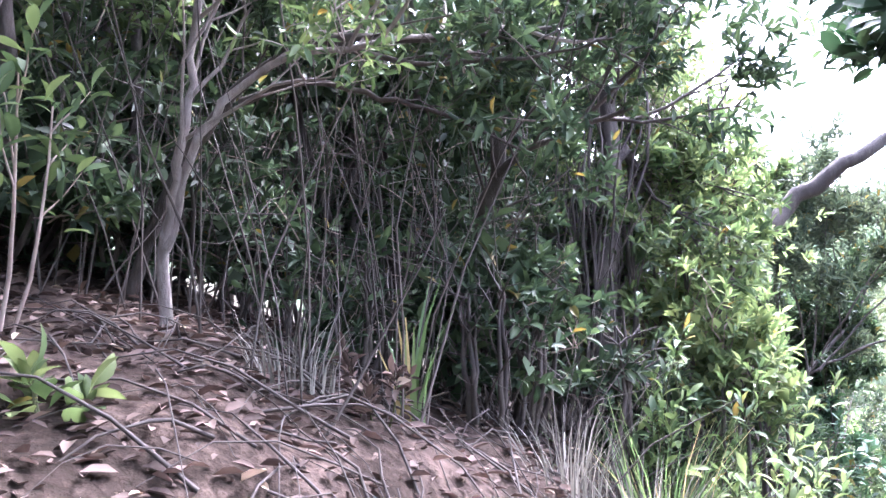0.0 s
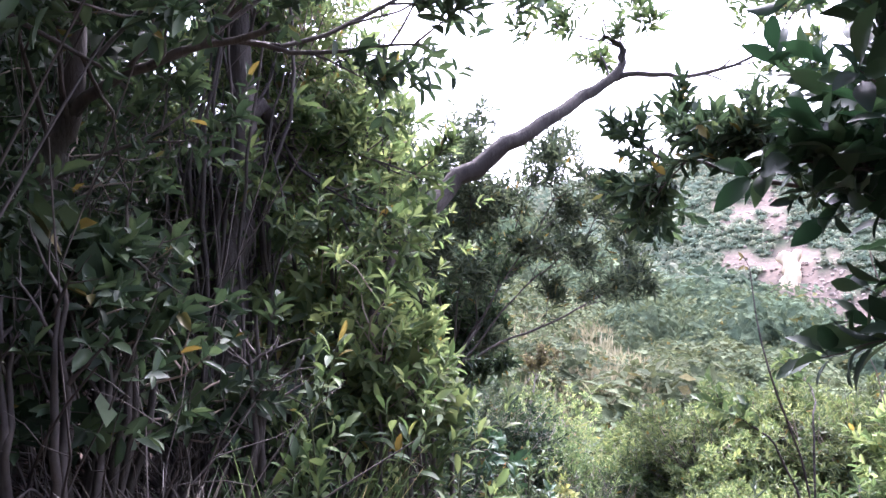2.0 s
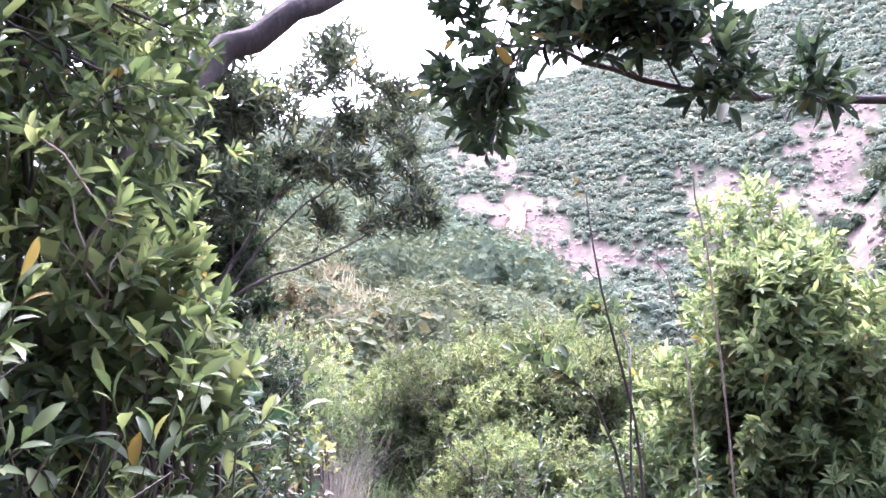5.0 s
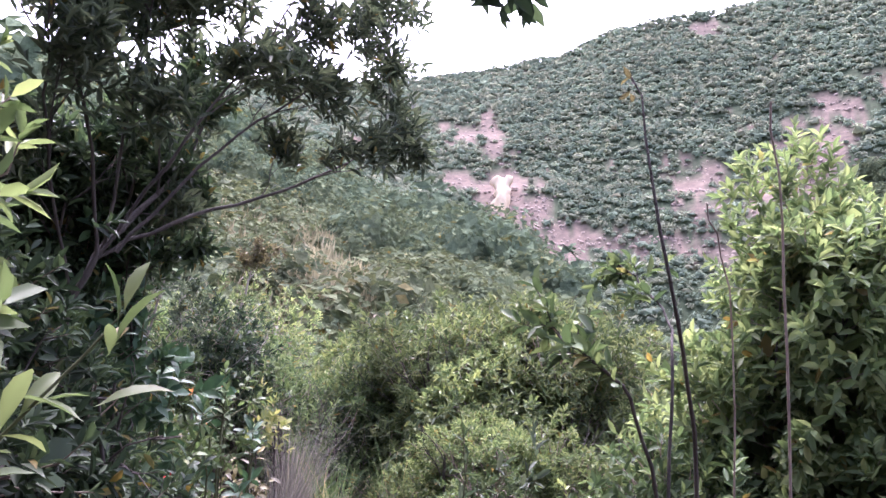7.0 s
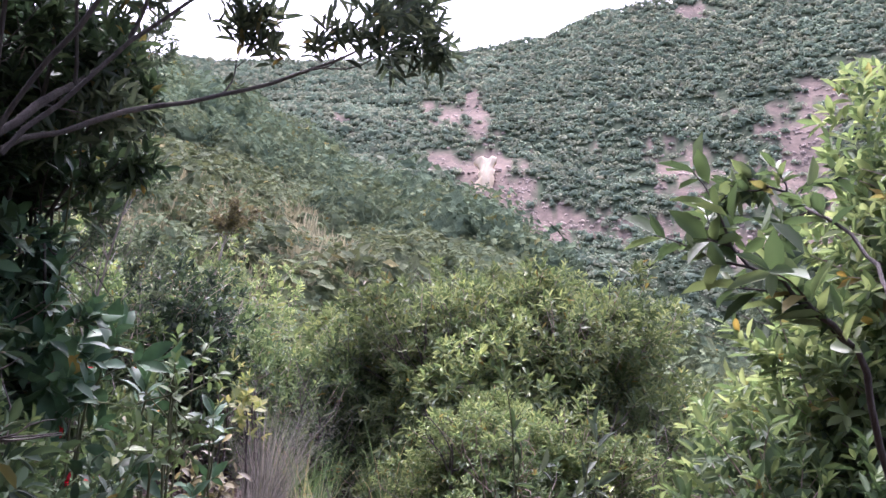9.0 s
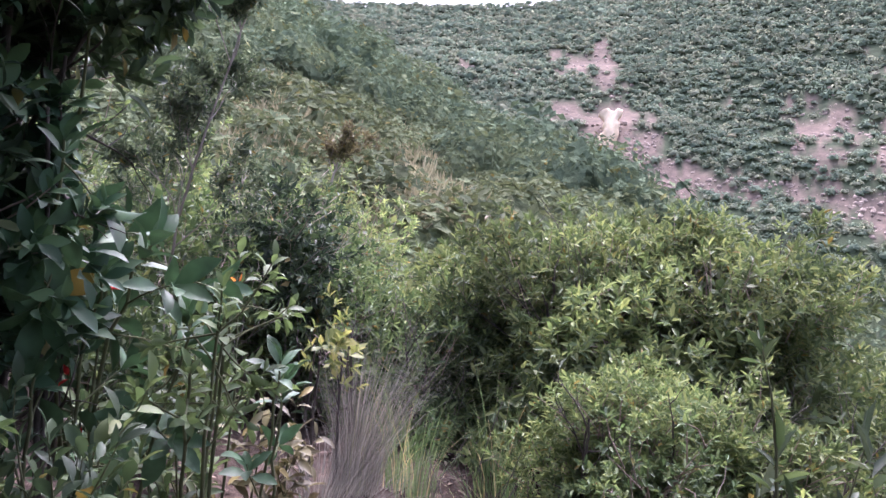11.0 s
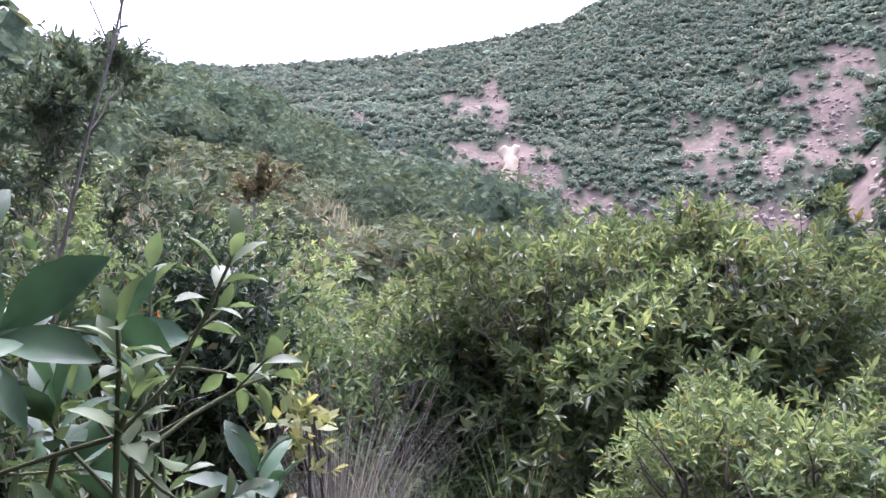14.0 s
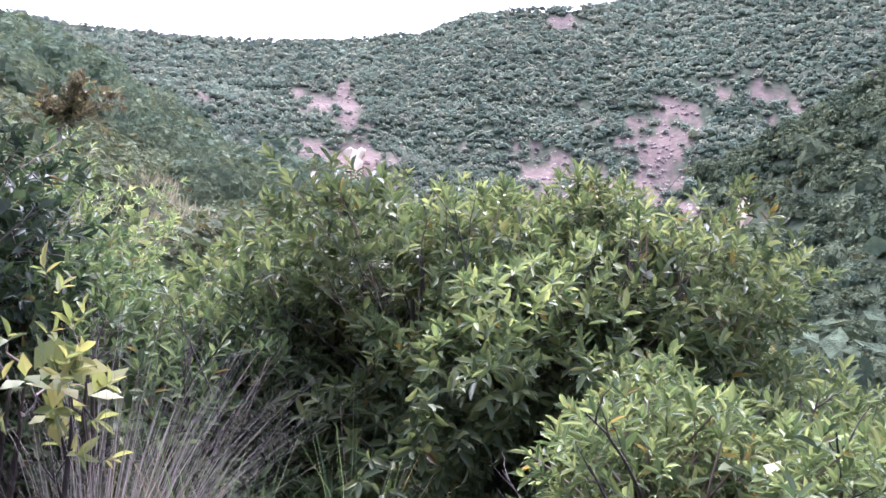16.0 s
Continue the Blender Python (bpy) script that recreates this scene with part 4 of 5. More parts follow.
def canopy_tree(at, crown_z, radii, shoots, label, seed, leaf=DARK_LEAF, lean=(0, 0), stem_r=0.06):
    """A taller tree, mostly out of view, added so that its flat crown cuts the sky light round the start of the trail.
    """
    ob = shell_bush("canopy_tree", (at[0], at[1], crown_z), radii, shoots, 7, 0.14, 0.5, leaf, label, "tree", seed=seed, stem_mat=BARK_DARK, stems=4, low=-0.9, group="canopy trees", stem_r=stem_r, lumps=0.4, tpl=LEAF_FAR, lean=lean, inner=0)
    return ob


# Trees added overhead and behind to darken the bank and thicket.
canopy_tree((-2.2, 2.0), 4.5, (1.7, 1.5, 0.6), 760, "tall dark tree added mostly out of view to shade the bank, leaning out over it", 605, lean=(1.6, 0.5), stem_r=0.025)
canopy_tree((-1.1, 1.0), 4.3, (1.6, 1.5, 0.7), 900, "unseen tall dark tree added to shade the start of the trail", 603)
canopy_tree((1.2, -0.9), 4.2, (1.5, 1.3, 0.9), 900, "unseen tall dark tree added to shade the start of the trail", 604)
canopy = [canopy_tree((-2.2, 3.9), 4.3, (1.7, 1.5, 0.9), 1100, "tall dark tree added to block sky light over the bank", 601), canopy_tree((-1.2, -1.6), 3.4, (1.6, 1.6, 1.6), 1100, "unseen tall dark tree added to block light behind the start of the trail", 602)]
# Copies, mostly out of view, block more sky light round the thicket.
for i, (x, y) in enumerate(((-3.2, 1.4), (-4.2, 4.2), (-0.2, 5.7), (0.6, 7.6), (-2.4, 6.2), (1.6, -2.2), (-2.9, -0.6), (-4.6, 6.8), (3.4, -1.2), (-5.2, 2.2), (-1.6, 8.4))):
    copy_thing(canopy[0 if y > 1 else 1], pose(x, y, gz(x, y), 0, 0, 70 * i))


def dead_stems(name, count, s_range, n_range, high, label, seed, lean=0.2, radius=0.0045):
    w = Wood(seed)
    for _ in range(count):
        s, n = w.r.uniform(*s_range), w.r.uniform(*n_range)
        x, y = 0.5 * s + 0.866 * n, 0.866 * s - 0.5 * n
        h = high * w.r.uniform(0.35, 1.1)
        pts, _d = w.path((x, y, gz(x, y) - 0.03), (w.r.normal(0, lean), w.r.normal(0, lean), 1), h, 4, 0.13)
        w.tube(pts, np.linspace(radius, radius * 0.4, 5) * w.r.uniform(0.6, 1.5), 3)
        if w.r.uniform() < 0.5:
            p2, _d = w.path(pts[2], (w.r.normal(), w.r.normal(), w.r.uniform(-0.2, 0.8)), h * 0.35, 3, 0.2)
            w.tube(p2, np.linspace(radius * 0.6, radius * 0.25, 4), 3)
    return tagged(part(name, w.mesh(name), DEAD_STEM), label, "stems", kind="stuff")


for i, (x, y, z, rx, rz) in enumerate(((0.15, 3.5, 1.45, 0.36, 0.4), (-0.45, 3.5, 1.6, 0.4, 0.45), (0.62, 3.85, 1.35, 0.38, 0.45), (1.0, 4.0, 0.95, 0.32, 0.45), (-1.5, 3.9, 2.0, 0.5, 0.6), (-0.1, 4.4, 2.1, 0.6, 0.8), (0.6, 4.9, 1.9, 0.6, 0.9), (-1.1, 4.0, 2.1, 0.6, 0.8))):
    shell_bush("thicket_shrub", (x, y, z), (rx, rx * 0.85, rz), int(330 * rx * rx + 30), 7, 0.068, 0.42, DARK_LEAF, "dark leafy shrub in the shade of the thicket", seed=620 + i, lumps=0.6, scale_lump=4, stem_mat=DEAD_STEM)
dead_stems("dead_stems", 420, (1.8, 7.0), (-3.6, -1.45), 1.9, "crowd of grey dead stems in the thicket", 61)
dead_stems("dead_stems", 260, (3.0, 5.2), (-1.75, -1.05), 0.75, "dry stems and twigs at the foot of the thicket", 62, 0.5, 0.004)


dead_stems("dead_stems", 170, (8.8, 10.8), (0.9, 2.6), 0.85, "thin dry stems standing among the low shrubs", 66, 0.25, 0.0035)


def fallen_twigs(count, seed):
    w = Wood(seed)
    for _ in range(count):
        s, n = w.r.uniform(1.3, 5.2), w.r.uniform(-2.3, -0.75)
        x, y = 0.5 * s + 0.866 * n, 0.866 * s - 0.5 * n
        a = w.r.uniform(0, 6.28)
        ln = w.r.uniform(0.15, 0.8)
        u = np.linspace(0, 1, 5)
        px, py = x + np.cos(a) * ln * u + w.r.normal(0, 0.012, 5), y + np.sin(a) * ln * u + w.r.normal(0, 0.012, 5)
        pz = height(px, py) + w.r.uniform(0.0, 0.12) * np.sin(u * 3.1) + 0.008
        w.tube(np.stack([px, py, pz], -1), np.linspace(0.004, 0.0015, 5) * w.r.uniform(0.5, 1.6), 4)
    return tagged(part("fallen_twigs", w.mesh("fallen_twigs"), DEAD_STEM), "grey fallen twigs scattered on the bank", "twigs", kind="stuff")


fallen_twigs(420, 63)


def scatter_litter(count, s_range, n_range, size, mat, label, seed, up=0.01):
    r = np.random.default_rng(seed)
    s, n = r.uniform(*s_range, count), r.uniform(*n_range, count)
    x, y = 0.5 * s + 0.866 * n, 0.866 * s - 0.5 * n
    P = np.stack([x, y, height(x, y) + up * r.uniform(0.3, 2, count)], -1)
    a = r.uniform(0, 6.28, count)
    A = np.stack([np.cos(a), np.sin(a), r.normal(0, 0.25, count)], -1)
    N = np.stack([r.normal(0, 0.4, count), r.normal(0, 0.4, count), np.ones(count)], -1)
    L = size * r.uniform(0.5, 1.3, count)
    return tagged(part("leaf_litter", mesh_arrays("leaf_litter", *leaf_arrays(P, A, N, L, L * r.uniform(0.3, 0.6, count))), mat), label, "leaf litter", kind="stuff")


scatter_litter(9000, (0.5, 6.5), (-3.5, -0.4), 0.065, LITTER, "brown and pale fallen leaves on the bank", 64)
scatter_litter(4000, (3, 14), (-1.0, 2.0), 0.06, LITTER, "fallen leaves along the trail", 65)

# grasses and herbs at the foot of the bank
for i, (x, y, b, h, wd, mat, lab) in enumerate(((0.9, 3.55, 150, 0.75, 0.006, GREEN_GRASS, "long green grass at the foot of the bank"), (0.75, 3.3, 90, 0.55, 0.005, DRY_GRASS, "dry straw at the foot of the bank"),
                                                (0.45, 3.2, 70, 0.4, 0.004, DRY_GRASS, "dry straw on the bank"), (-0.5, 2.7, 60, 0.3, 0.004, DRY_GRASS, "dry straw on the bank"), (1.25, 3.9, 120, 0.6, 0.006, GREEN_GRASS, "green grass under the leaning tree"))):
    grass_tuft("grass", (x, y), b, h, 0.45, mat, lab, 70 + i, wd, 0.7)
grass_tuft("iris", (-0.12, 2.95), 12, 0.55, 0.12, GREEN_GRASS, "sword-leaved green plant on the bank", 76, 0.016, 0.35, category="plant")
stem_plant("dead_plant", (-0.2, 2.75), 6, 0.25, 5, 0.06, 0.4, LITTER, "withered plant with yellow-brown leaves", 77, 0.5, LEAF_MID, category="plant", kids=2)
stem_plant("herb", (-0.85, 1.85), 3, 0.15, 4, 0.10, 0.5, FRESH_LEAF, "bright green broad-leaved herb on the bank", 78, 0.5, category="plant", kids=1)
stem_plant("sapling", (-1.25, 2.25), 2, 1.15, 5, 0.10, 0.36, GREEN_LEAF, "thin sapling with long green leaves", 79, 0.25, category="sapling", stem=TWIG)
stem_plant("seedling", (1.05, 3.28), 3, 0.45, 6, 0.12, 0.42, GREEN_LEAF, "low plant with pale-backed broad leaves", 80, 0.5, category="plant", kids=1)
stem_plant("seedling", (1.5, 3.9), 6, 0.75, 7, 0.09, 0.36, GREEN_LEAF, "leafy green plant beside the trail", 81, 0.5, LEAF_MID, category="plant")
stem_plant("seedling", (1.8, 4.75), 8, 0.7, 7, 0.09, 0.34, GREEN_LEAF, "leafy green plant beside the trail", 82, 0.5, LEAF_MID, category="plant")

stem_plant("seedling", (1.2, 4.0), 5, 0.9, 7, 0.07, 0.36, GREEN_LEAF, "tall leafy green plant under the leaning tree", 83, 0.3, LEAF_MID, category="plant")
shell_bush("thicket_shrub", (1.45, 4.12, 1.25), (0.34, 0.28, 0.55), 200, 7, 0.065, 0.4, FRESH_LEAF, "green shrub hiding the foot of the leaning tree", seed=58, lumps=0.5, scale_lump=4)

for i, (x, y, n, h, mat) in enumerate(((1.22, 3.5, 6, 0.95, FRESH_LEAF), (1.38, 4.15, 8, 1.15, FRESH_LEAF), (1.55, 4.6, 8, 0.8, GREEN_LEAF), (1.7, 5.05, 7, 0.65, GREEN_LEAF), (1.05, 3.75, 5, 1.0, GREEN_LEAF))):
    stem_plant("leafy_plant", (x, y), n, h, 7, 0.085, 0.3, mat, "slender light green plant crowding the trail", 85 + i, 0.18, LEAF_NEAR, category="plant", kids=4, group="plants at the trail's edge")

# ---- the fine-branched tree over the bend ----
leafy_tree("bank_tree", (3.25, 7.9), [([(3.25, 7.9, gz(3.25, 7.9) - 0.1), (3.25, 7.85, 0.2), (3.35, 7.7, 0.9), (3.45, 7.5, 1.5), (3.5, 7.4, 1.9)], [0.02, 0.018, 0.014, 0.01, 0.005]),
                                      ([(3.25, 7.85, 0.2), (3.1, 7.6, 0.9), (3.05, 7.35, 1.5)], [0.014, 0.011, 0.005]),
                                      ([(3.3, 7.8, 0.5), (3.55, 7.65, 1.0), (3.75, 7.5, 1.4)], [0.012, 0.009, 0.004])],
           2, 4, 0.5, 0.005, 7, 0.08, 0.4, DARK_LEAF, BARK_DARK, "dark small-leaved tree on the uphill side of the trail", 111, start=0.35)
leafy_tree("fine_branched_tree", (2.85, 7.2), [([(2.85, 7.2, gz(2.85, 7.2) - 0.1), (2.85, 6.95, 0.6), (2.97, 6.75, 1.2), (3.4, 7.05, 1.5), (3.77, 7.38, 1.78), (3.95, 7.3, 2.3), (4.0, 7.1, 2.7)], [0.0195, 0.0182, 0.0169, 0.013, 0.0104, 0.0065, 0.0033]),
                                               ([(2.97, 6.75, 1.2), (3.5, 6.82, 1.4), (4.1, 6.78, 1.58), (4.6, 6.75, 1.82), (4.83, 6.72, 2.02)], [0.0117, 0.0097, 0.0078, 0.0052, 0.0026]),
                                               ([(3.05, 6.72, 1.22), (3.6, 6.75, 1.75), (4.1, 6.7, 2.1), (4.5, 6.6, 2.4)], [0.0091, 0.0072, 0.0052, 0.0026]),
                                               ([(2.97, 6.75, 1.2), (3.3, 6.55, 1.75), (3.6, 6.4, 2.2), (3.75, 6.2, 2.6)], [0.0091, 0.0078, 0.0052, 0.0026]),
                                               ([(3.0, 6.75, 1.25), (3.05, 6.6, 1.9), (3.1, 6.4, 2.5)], [0.0091, 0.0065, 0.0026]),
                                               ([(2.9, 6.85, 1.0), (2.65, 6.5, 1.6), (2.55, 6.2, 2.2)], [0.0091, 0.0065, 0.0026]),
                                               ([(2.97, 6.75, 1.2), (2.85, 6.6, 1.8), (2.75, 6.6, 2.3), (2.8, 6.4, 2.8)], [0.009, 0.008, 0.006, 0.003]),
                                               ([(3.4, 7.05, 1.5), (3.4, 7.0, 2.1), (3.3, 6.9, 2.7)], [0.008, 0.006, 0.003])],
           2, 3, 0.46, 0.004, 6, 0.085, 0.27, WILLOW_LEAF, BARK_DARK, "fine-branched small tree with dark narrow leaves in whorls", 105, per=2, start=0.4, spread=0.6)
leafy_tree("feathery_tree", (4.9, 10.6), [([(4.9, 10.6, gz(4.9, 10.6) - 0.1), (4.95, 10.5, 0.0), (5.1, 10.3, 0.9), (5.3, 10.1, 1.8)], [0.011, 0.01, 0.008, 0.004])],
           2, 6, 0.75, 0.005, 8, 0.062, 0.3, OLIVE_LEAF, BARK_GREY, "feathery grey-green tree behind the bend", 108, start=0.25)

# ---- branches on the falling side ----
leafy_tree("overhanging_tree", (4.6, 1.6), [([(4.6, 1.6, gz(4.6, 1.6) - 0.1), (4.5, 1.7, 1.0), (4.1, 2.2, 1.9), (3.6, 2.75, 1.98), (3.15, 3.4, 2.05), (2.9, 3.85, 2.24), (2.9, 4.2, 2.36)], [0.06, 0.05, 0.032, 0.016, 0.012, 0.009, 0.004])],
           1, 8, 0.36, 0.005, 7, 0.086, 0.4, DARK_LEAF, BARK_DARK, "tree on the slope with a long overhanging leafy branch", 106, start=0.62, spread=0.95)
leafy_tree("big_leaved_tree", (2.35, 1.55), [([(2.35, 1.55, gz(2.35, 1.55) - 0.1), (2.12, 1.7, 1.2), (1.95, 1.78, 2.0), (1.7, 1.85, 2.5)], [0.018, 0.015, 0.012, 0.005]),
                                             ([(2.05, 1.75, 1.5), (1.8, 1.84, 1.72), (1.56, 1.95, 1.85)], [0.009, 0.007, 0.003]),
                                             ([(2.08, 1.73, 1.35), (1.92, 1.8, 1.45), (1.78, 1.88, 1.5)], [0.009, 0.007, 0.003]),
                                             ([(2.0, 1.77, 1.8), (1.6, 1.92, 2.1), (1.25, 2.05, 2.25)], [0.009, 0.007, 0.003])],
           1, 5, 0.36, 0.005, 8, 0.092, 0.42, BIG_LEAF, BARK_DARK, "small tree with large dark leathery leaves", 107, tpl=LEAF_NEAR, start=0.32)
shell_bush("slope_shrub", (6.75, 4.72, -0.2), (1.2, 1.1, 1.8), 2600, 8, 0.1, 0.4, FRESH_LEAF, "tall dense shrub draped with climbers on the falling side", seed=55, stem_r=0.03, lumps=0.45, scale_lump=3.0, puffs=34, inner=0.6)
shell_bush("slope_shrub", (6.5, 4.75, 1.2), (0.55, 0.5, 0.4), 330, 8, 0.09, 0.4, FRESH_LEAF, "bright leafy top of a climber-draped shrub", seed=57, lumps=0.5, stems=4)
shell_bush("slope_shrub", (5.6, 5.1, -0.7), (0.7, 0.7, 0.9), 800, 8, 0.085, 0.38, GREEN_LEAF, "green shrub beside the climber-draped shrub", seed=59, lumps=0.5, scale_lump=3.5)


def dry_stalk(at, stations, radius, label, seed, head=True):
    w = Wood(seed)
    z = gz(*at)
    ob = thing("dry_stalk", (at[0], at[1], z), label, "stalk", "dry stalks beside the trail")
    base = np.array([at[0], at[1], z])
    pts = w.limb(np.array([(at[0], at[1], z - 0.05)] + stations) - base, [radius, radius * 0.9, radius * 0.7, radius * 0.35][:len(stations) + 1], 6)
    part("stem", w.mesh("stem"), BARK_DARK if head else TWIG, ob)
    if head:
        P = np.repeat(pts[-1:], 5, 0) - np.array([0, 0, 1]) * w.r.uniform(0, 0.05, (5, 1))
        A = w.r.normal(0, 1, (5, 3)) - np.array([0, 0, 0.4])
        part("seed_head", mesh_arrays("seed_head", *leaf_arrays(P, A, w.r.normal(0, 1, (5, 3)), 0.045, 0.02)), RUST_LEAF, ob)
    return ob


dry_stalk((3.72, 4.02), [(3.6, 4.03, 0.64), (3.4, 4.03, 1.26), (3.55, 4.25, 1.86)], 0.0075, "tall dark dry stalk with a small seed head", 91)
dry_stalk((4.9, 4.2), [(4.75, 4.25, 0.9), (4.55, 4.27, 1.9)], 0.006, "thin pale dry stalk", 92, False)
dry_stalk((5.2, 4.6), [(5.0, 4.6, 0.9), (4.7, 4.6, 1.5)], 0.005, "thin pale dry stalk bending over", 93, False)
leafy_tree("spindly_shrub", (4.0, 4.28), [([(4.0, 4.28, gz(4.0, 4.28) - 0.1), (3.92, 4.3, 0.2), (3.76, 4.34, 0.78), (3.63, 4.4, 0.95), (3.55, 4.57, 1.07)], [0.009, 0.008, 0.006, 0.005, 0.002]),
                                          ([(3.92, 4.3, 0.2), (4.1, 4.4, 0.85), (4.27, 4.52, 1.04), (4.5, 4.82, 1.18), (4.62, 5.0, 1.24)], [0.007, 0.006, 0.005, 0.004, 0.002])],
           0, 5, 0.16, 0.003, 6, 0.075, 0.42, GREEN_LEAF, BARK_DARK, "spindly arching shrub with few leaves", 94, category="shrub", start=0.62)
stem_plant("edge_plant", (4.75, 5.75), 3, 1.35, 6, 0.10, 0.34, OLIVE_LEAF, "upright plant with whorled olive leaves", 95, 0.18, LEAF_MID, kids=3)
stem_plant("edge_plant", (4.14, 5.42), 2, 0.3 - gz(4.14, 5.42), 6, 0.065, 0.3, GREEN_LEAF, "slim upright plant at the trail's edge", 96, 0.06, LEAF_MID, kids=3)

# ---- shrubs along the uphill side of the bend ----
shell_bush("bank_shrub", (2.1, 6.05, 0.5), (0.55, 0.55, 0.75), 620, 8, 0.065, 0.38, DARK_LEAF, "green shrub pressing on the trail", seed=151, lumps=0.5, scale_lump=4)


def big_leaf_shrub(at, stations, label, seed, L=0.13, mat=BIG_LEAF, rosettes=14):
    """A shrub with whorls of large leathery leaves, every leaf a part of its own."""
    w = Wood(seed)
    z = gz(*at)
    ob = thing("big_leaved_shrub", (at[0], at[1], z), label, "shrub")
    base = np.array([at[0], at[1], z])
    tips = []
    for st in stations:
        pts = w.limb(np.array([(at[0] + w.r.normal(0, 0.05), at[1] + w.r.normal(0, 0.05), z - 0.05)] + st) - base, np.linspace(0.009, 0.004, len(st) + 1), 6)
        tips.append((pts[-1], unit(pts[-1] - pts[-3])))
        for _ in range(rosettes // len(stations)):
            j = w.r.integers(len(pts) // 3, len(pts) - 1)
            p2, d = w.path(pts[j], unit(w.r.normal(0, 1, 3)) + np.array([0.25, -0.15, 0.5]), w.r.uniform(0.12, 0.34), 3, 0.15)
            w.tube(p2, [0.004, 0.0035, 0.003, 0.002], 5)
            tips.append((p2[-1], d))
    part("stem", w.mesh("stem"), STEM_GREEN, ob)
    shapes = []
    for q in range(3):
        me = mesh_arrays("leaf", *leaf_arrays(np.zeros((1, 3)), np.array([[1.0, 0, 0.0]]), np.array([[0, 0, 1.0]]), [1.0], [0.36 + 0.05 * q], LEAF_NEAR))
        me.shade_smooth()
        me.materials.append(mat)
        shapes.append(me)
    for p, d in tips:
        side = unit(np.cross(d, w.r.normal(size=3)))
        oth = np.cross(d, side)
        for i in range(8):
            a, tl = i * 2.4 + w.r.uniform(-0.3, 0.3), 0.5 + 0.12 * i + w.r.normal(0, 0.15)
            rad = side * math.cos(a) + oth * math.sin(a)
            ax = unit(d * math.cos(tl) + rad * math.sin(tl))
            nr = unit(d - rad * 0.4 + np.array([0, 0, 0.5]) + w.r.normal(0, 0.2, 3))
            bi = unit(np.cross(nr, ax))
            nr = np.cross(ax, bi)
            s = L * w.r.uniform(0.65, 1.2)
            leaf = part("leaf", shapes[int(w.r.integers(3))], mat, ob)
            q = p - d * 0.012 * i
            leaf.matrix_local = Matrix(((ax[0] * s, bi[0] * s, nr[0] * s, q[0]), (ax[1] * s, bi[1] * s, nr[1] * s, q[1]), (ax[2] * s, bi[2] * s, nr[2] * s, q[2]), (0, 0, 0, 1)))
    return ob


big_leaf_shrub((3.55, 7.65), [[(3.8, 7.5, -0.3), (3.92, 7.44, 0.22)], [(3.65, 7.55, 0.0), (3.78, 7.46, 0.48)], [(3.55, 7.5, -0.2), (3.6, 7.35, 0.4)], [(3.5, 7.5, 0.2), (3.48, 7.35, 0.8)], [(3.55, 7.6, 0.5), (3.6, 7.5, 1.2)], [(3.4, 7.4, -0.4), (3.4, 7.25, 0.15)]],
               "tall shrub with dark leathery leaves in whorls", 161, 0.15, rosettes=30)
big_leaf_shrub((3.95, 7.4), [[(3.92, 7.3, -0.3), (3.9, 7.17, 0.3)], [(3.95, 7.35, -0.2), (3.97, 7.28, 0.28)], [(3.85, 7.3, -0.3), (3.82, 7.2, 0.12)], [(4.0, 7.4, -0.1), (4.04, 7.42, 0.3)]],
               "green upright-leaved shrub leaning into the trail", 162, 0.07, GREEN_LEAF, rosettes=28)
big_leaf_shrub((4.25, 7.55), [[(4.22, 7.45, -0.5), (4.21, 7.36, 0.07)], [(4.3, 7.55, -0.5), (4.34, 7.55, -0.08)]],
               "low plant with long drooping leathery leaves", 169, 0.125, rosettes=4)
stem_plant("leafy_plant", (3.2, 6.95), 8, 1.15, 8, 0.085, 0.4, GREEN_LEAF, "leafy green plant under the big-leaved shrub", 163, 0.3, LEAF_NEAR, kids=4)
stem_plant("leafy_plant", (3.0, 6.8), 8, 1.0, 8, 0.075, 0.4, DARK_LEAF, "dark leafy plant beside the trail", 167, 0.35, LEAF_NEAR, kids=4)
stem_plant("leafy_plant", (3.4, 6.95), 7, 0.85, 8, 0.08, 0.4, GREEN_LEAF, "green leafy plant beside the trail", 168, 0.35, LEAF_NEAR, kids=4)
stem_plant("leafy_plant", (3.55, 7.15), 6, 0.95, 8, 0.09, 0.38, FRESH_LEAF, "bright green leafy plant beside the trail", 164, 0.35, LEAF_NEAR, kids=3)
stem_plant("upright_shrub", (4.15, 8.05), 9, 1.35, 8, 0.10, 0.34, GREEN_LEAF, "pale upright-leaved shrub beside the trail", 165, 0.25, LEAF_NEAR, kids=4)
stem_plant("drooping_shrub", (4.4, 7.95), 7, 1.0, 7, 0.12, 0.3, RUST_LEAF, "shrub with drooping dark reddish leaves", 166, 0.3, LEAF_NEAR, kids=3, tilt=(1.0, 2.0))
shell_bush("bank_shrub", (2.4, 5.85, 0.3), (0.4, 0.42, 0.8), 560, 8, 0.06, 0.38, DARK_LEAF, "dark small-leaved shrub pressing on the trail", seed=153, lumps=0.5, scale_lump=4)
shell_bush("bank_shrub", (2.75, 6.55, 0.1), (0.4, 0.42, 0.75), 520, 8, 0.065, 0.38, GREEN_LEAF, "green small-leaved shrub beside the trail", seed=154, lumps=0.5, scale_lump=4)
shell_bush("big_leaved_shrub", (3.25, 7.65, 0.4), (0.5, 0.42, 1.0), 230, 7, 0.105, 0.42, BIG_LEAF, "thick dark shrub with leathery leaves", "shrub", seed=155, lumps=0.4, tpl=LEAF_NEAR)
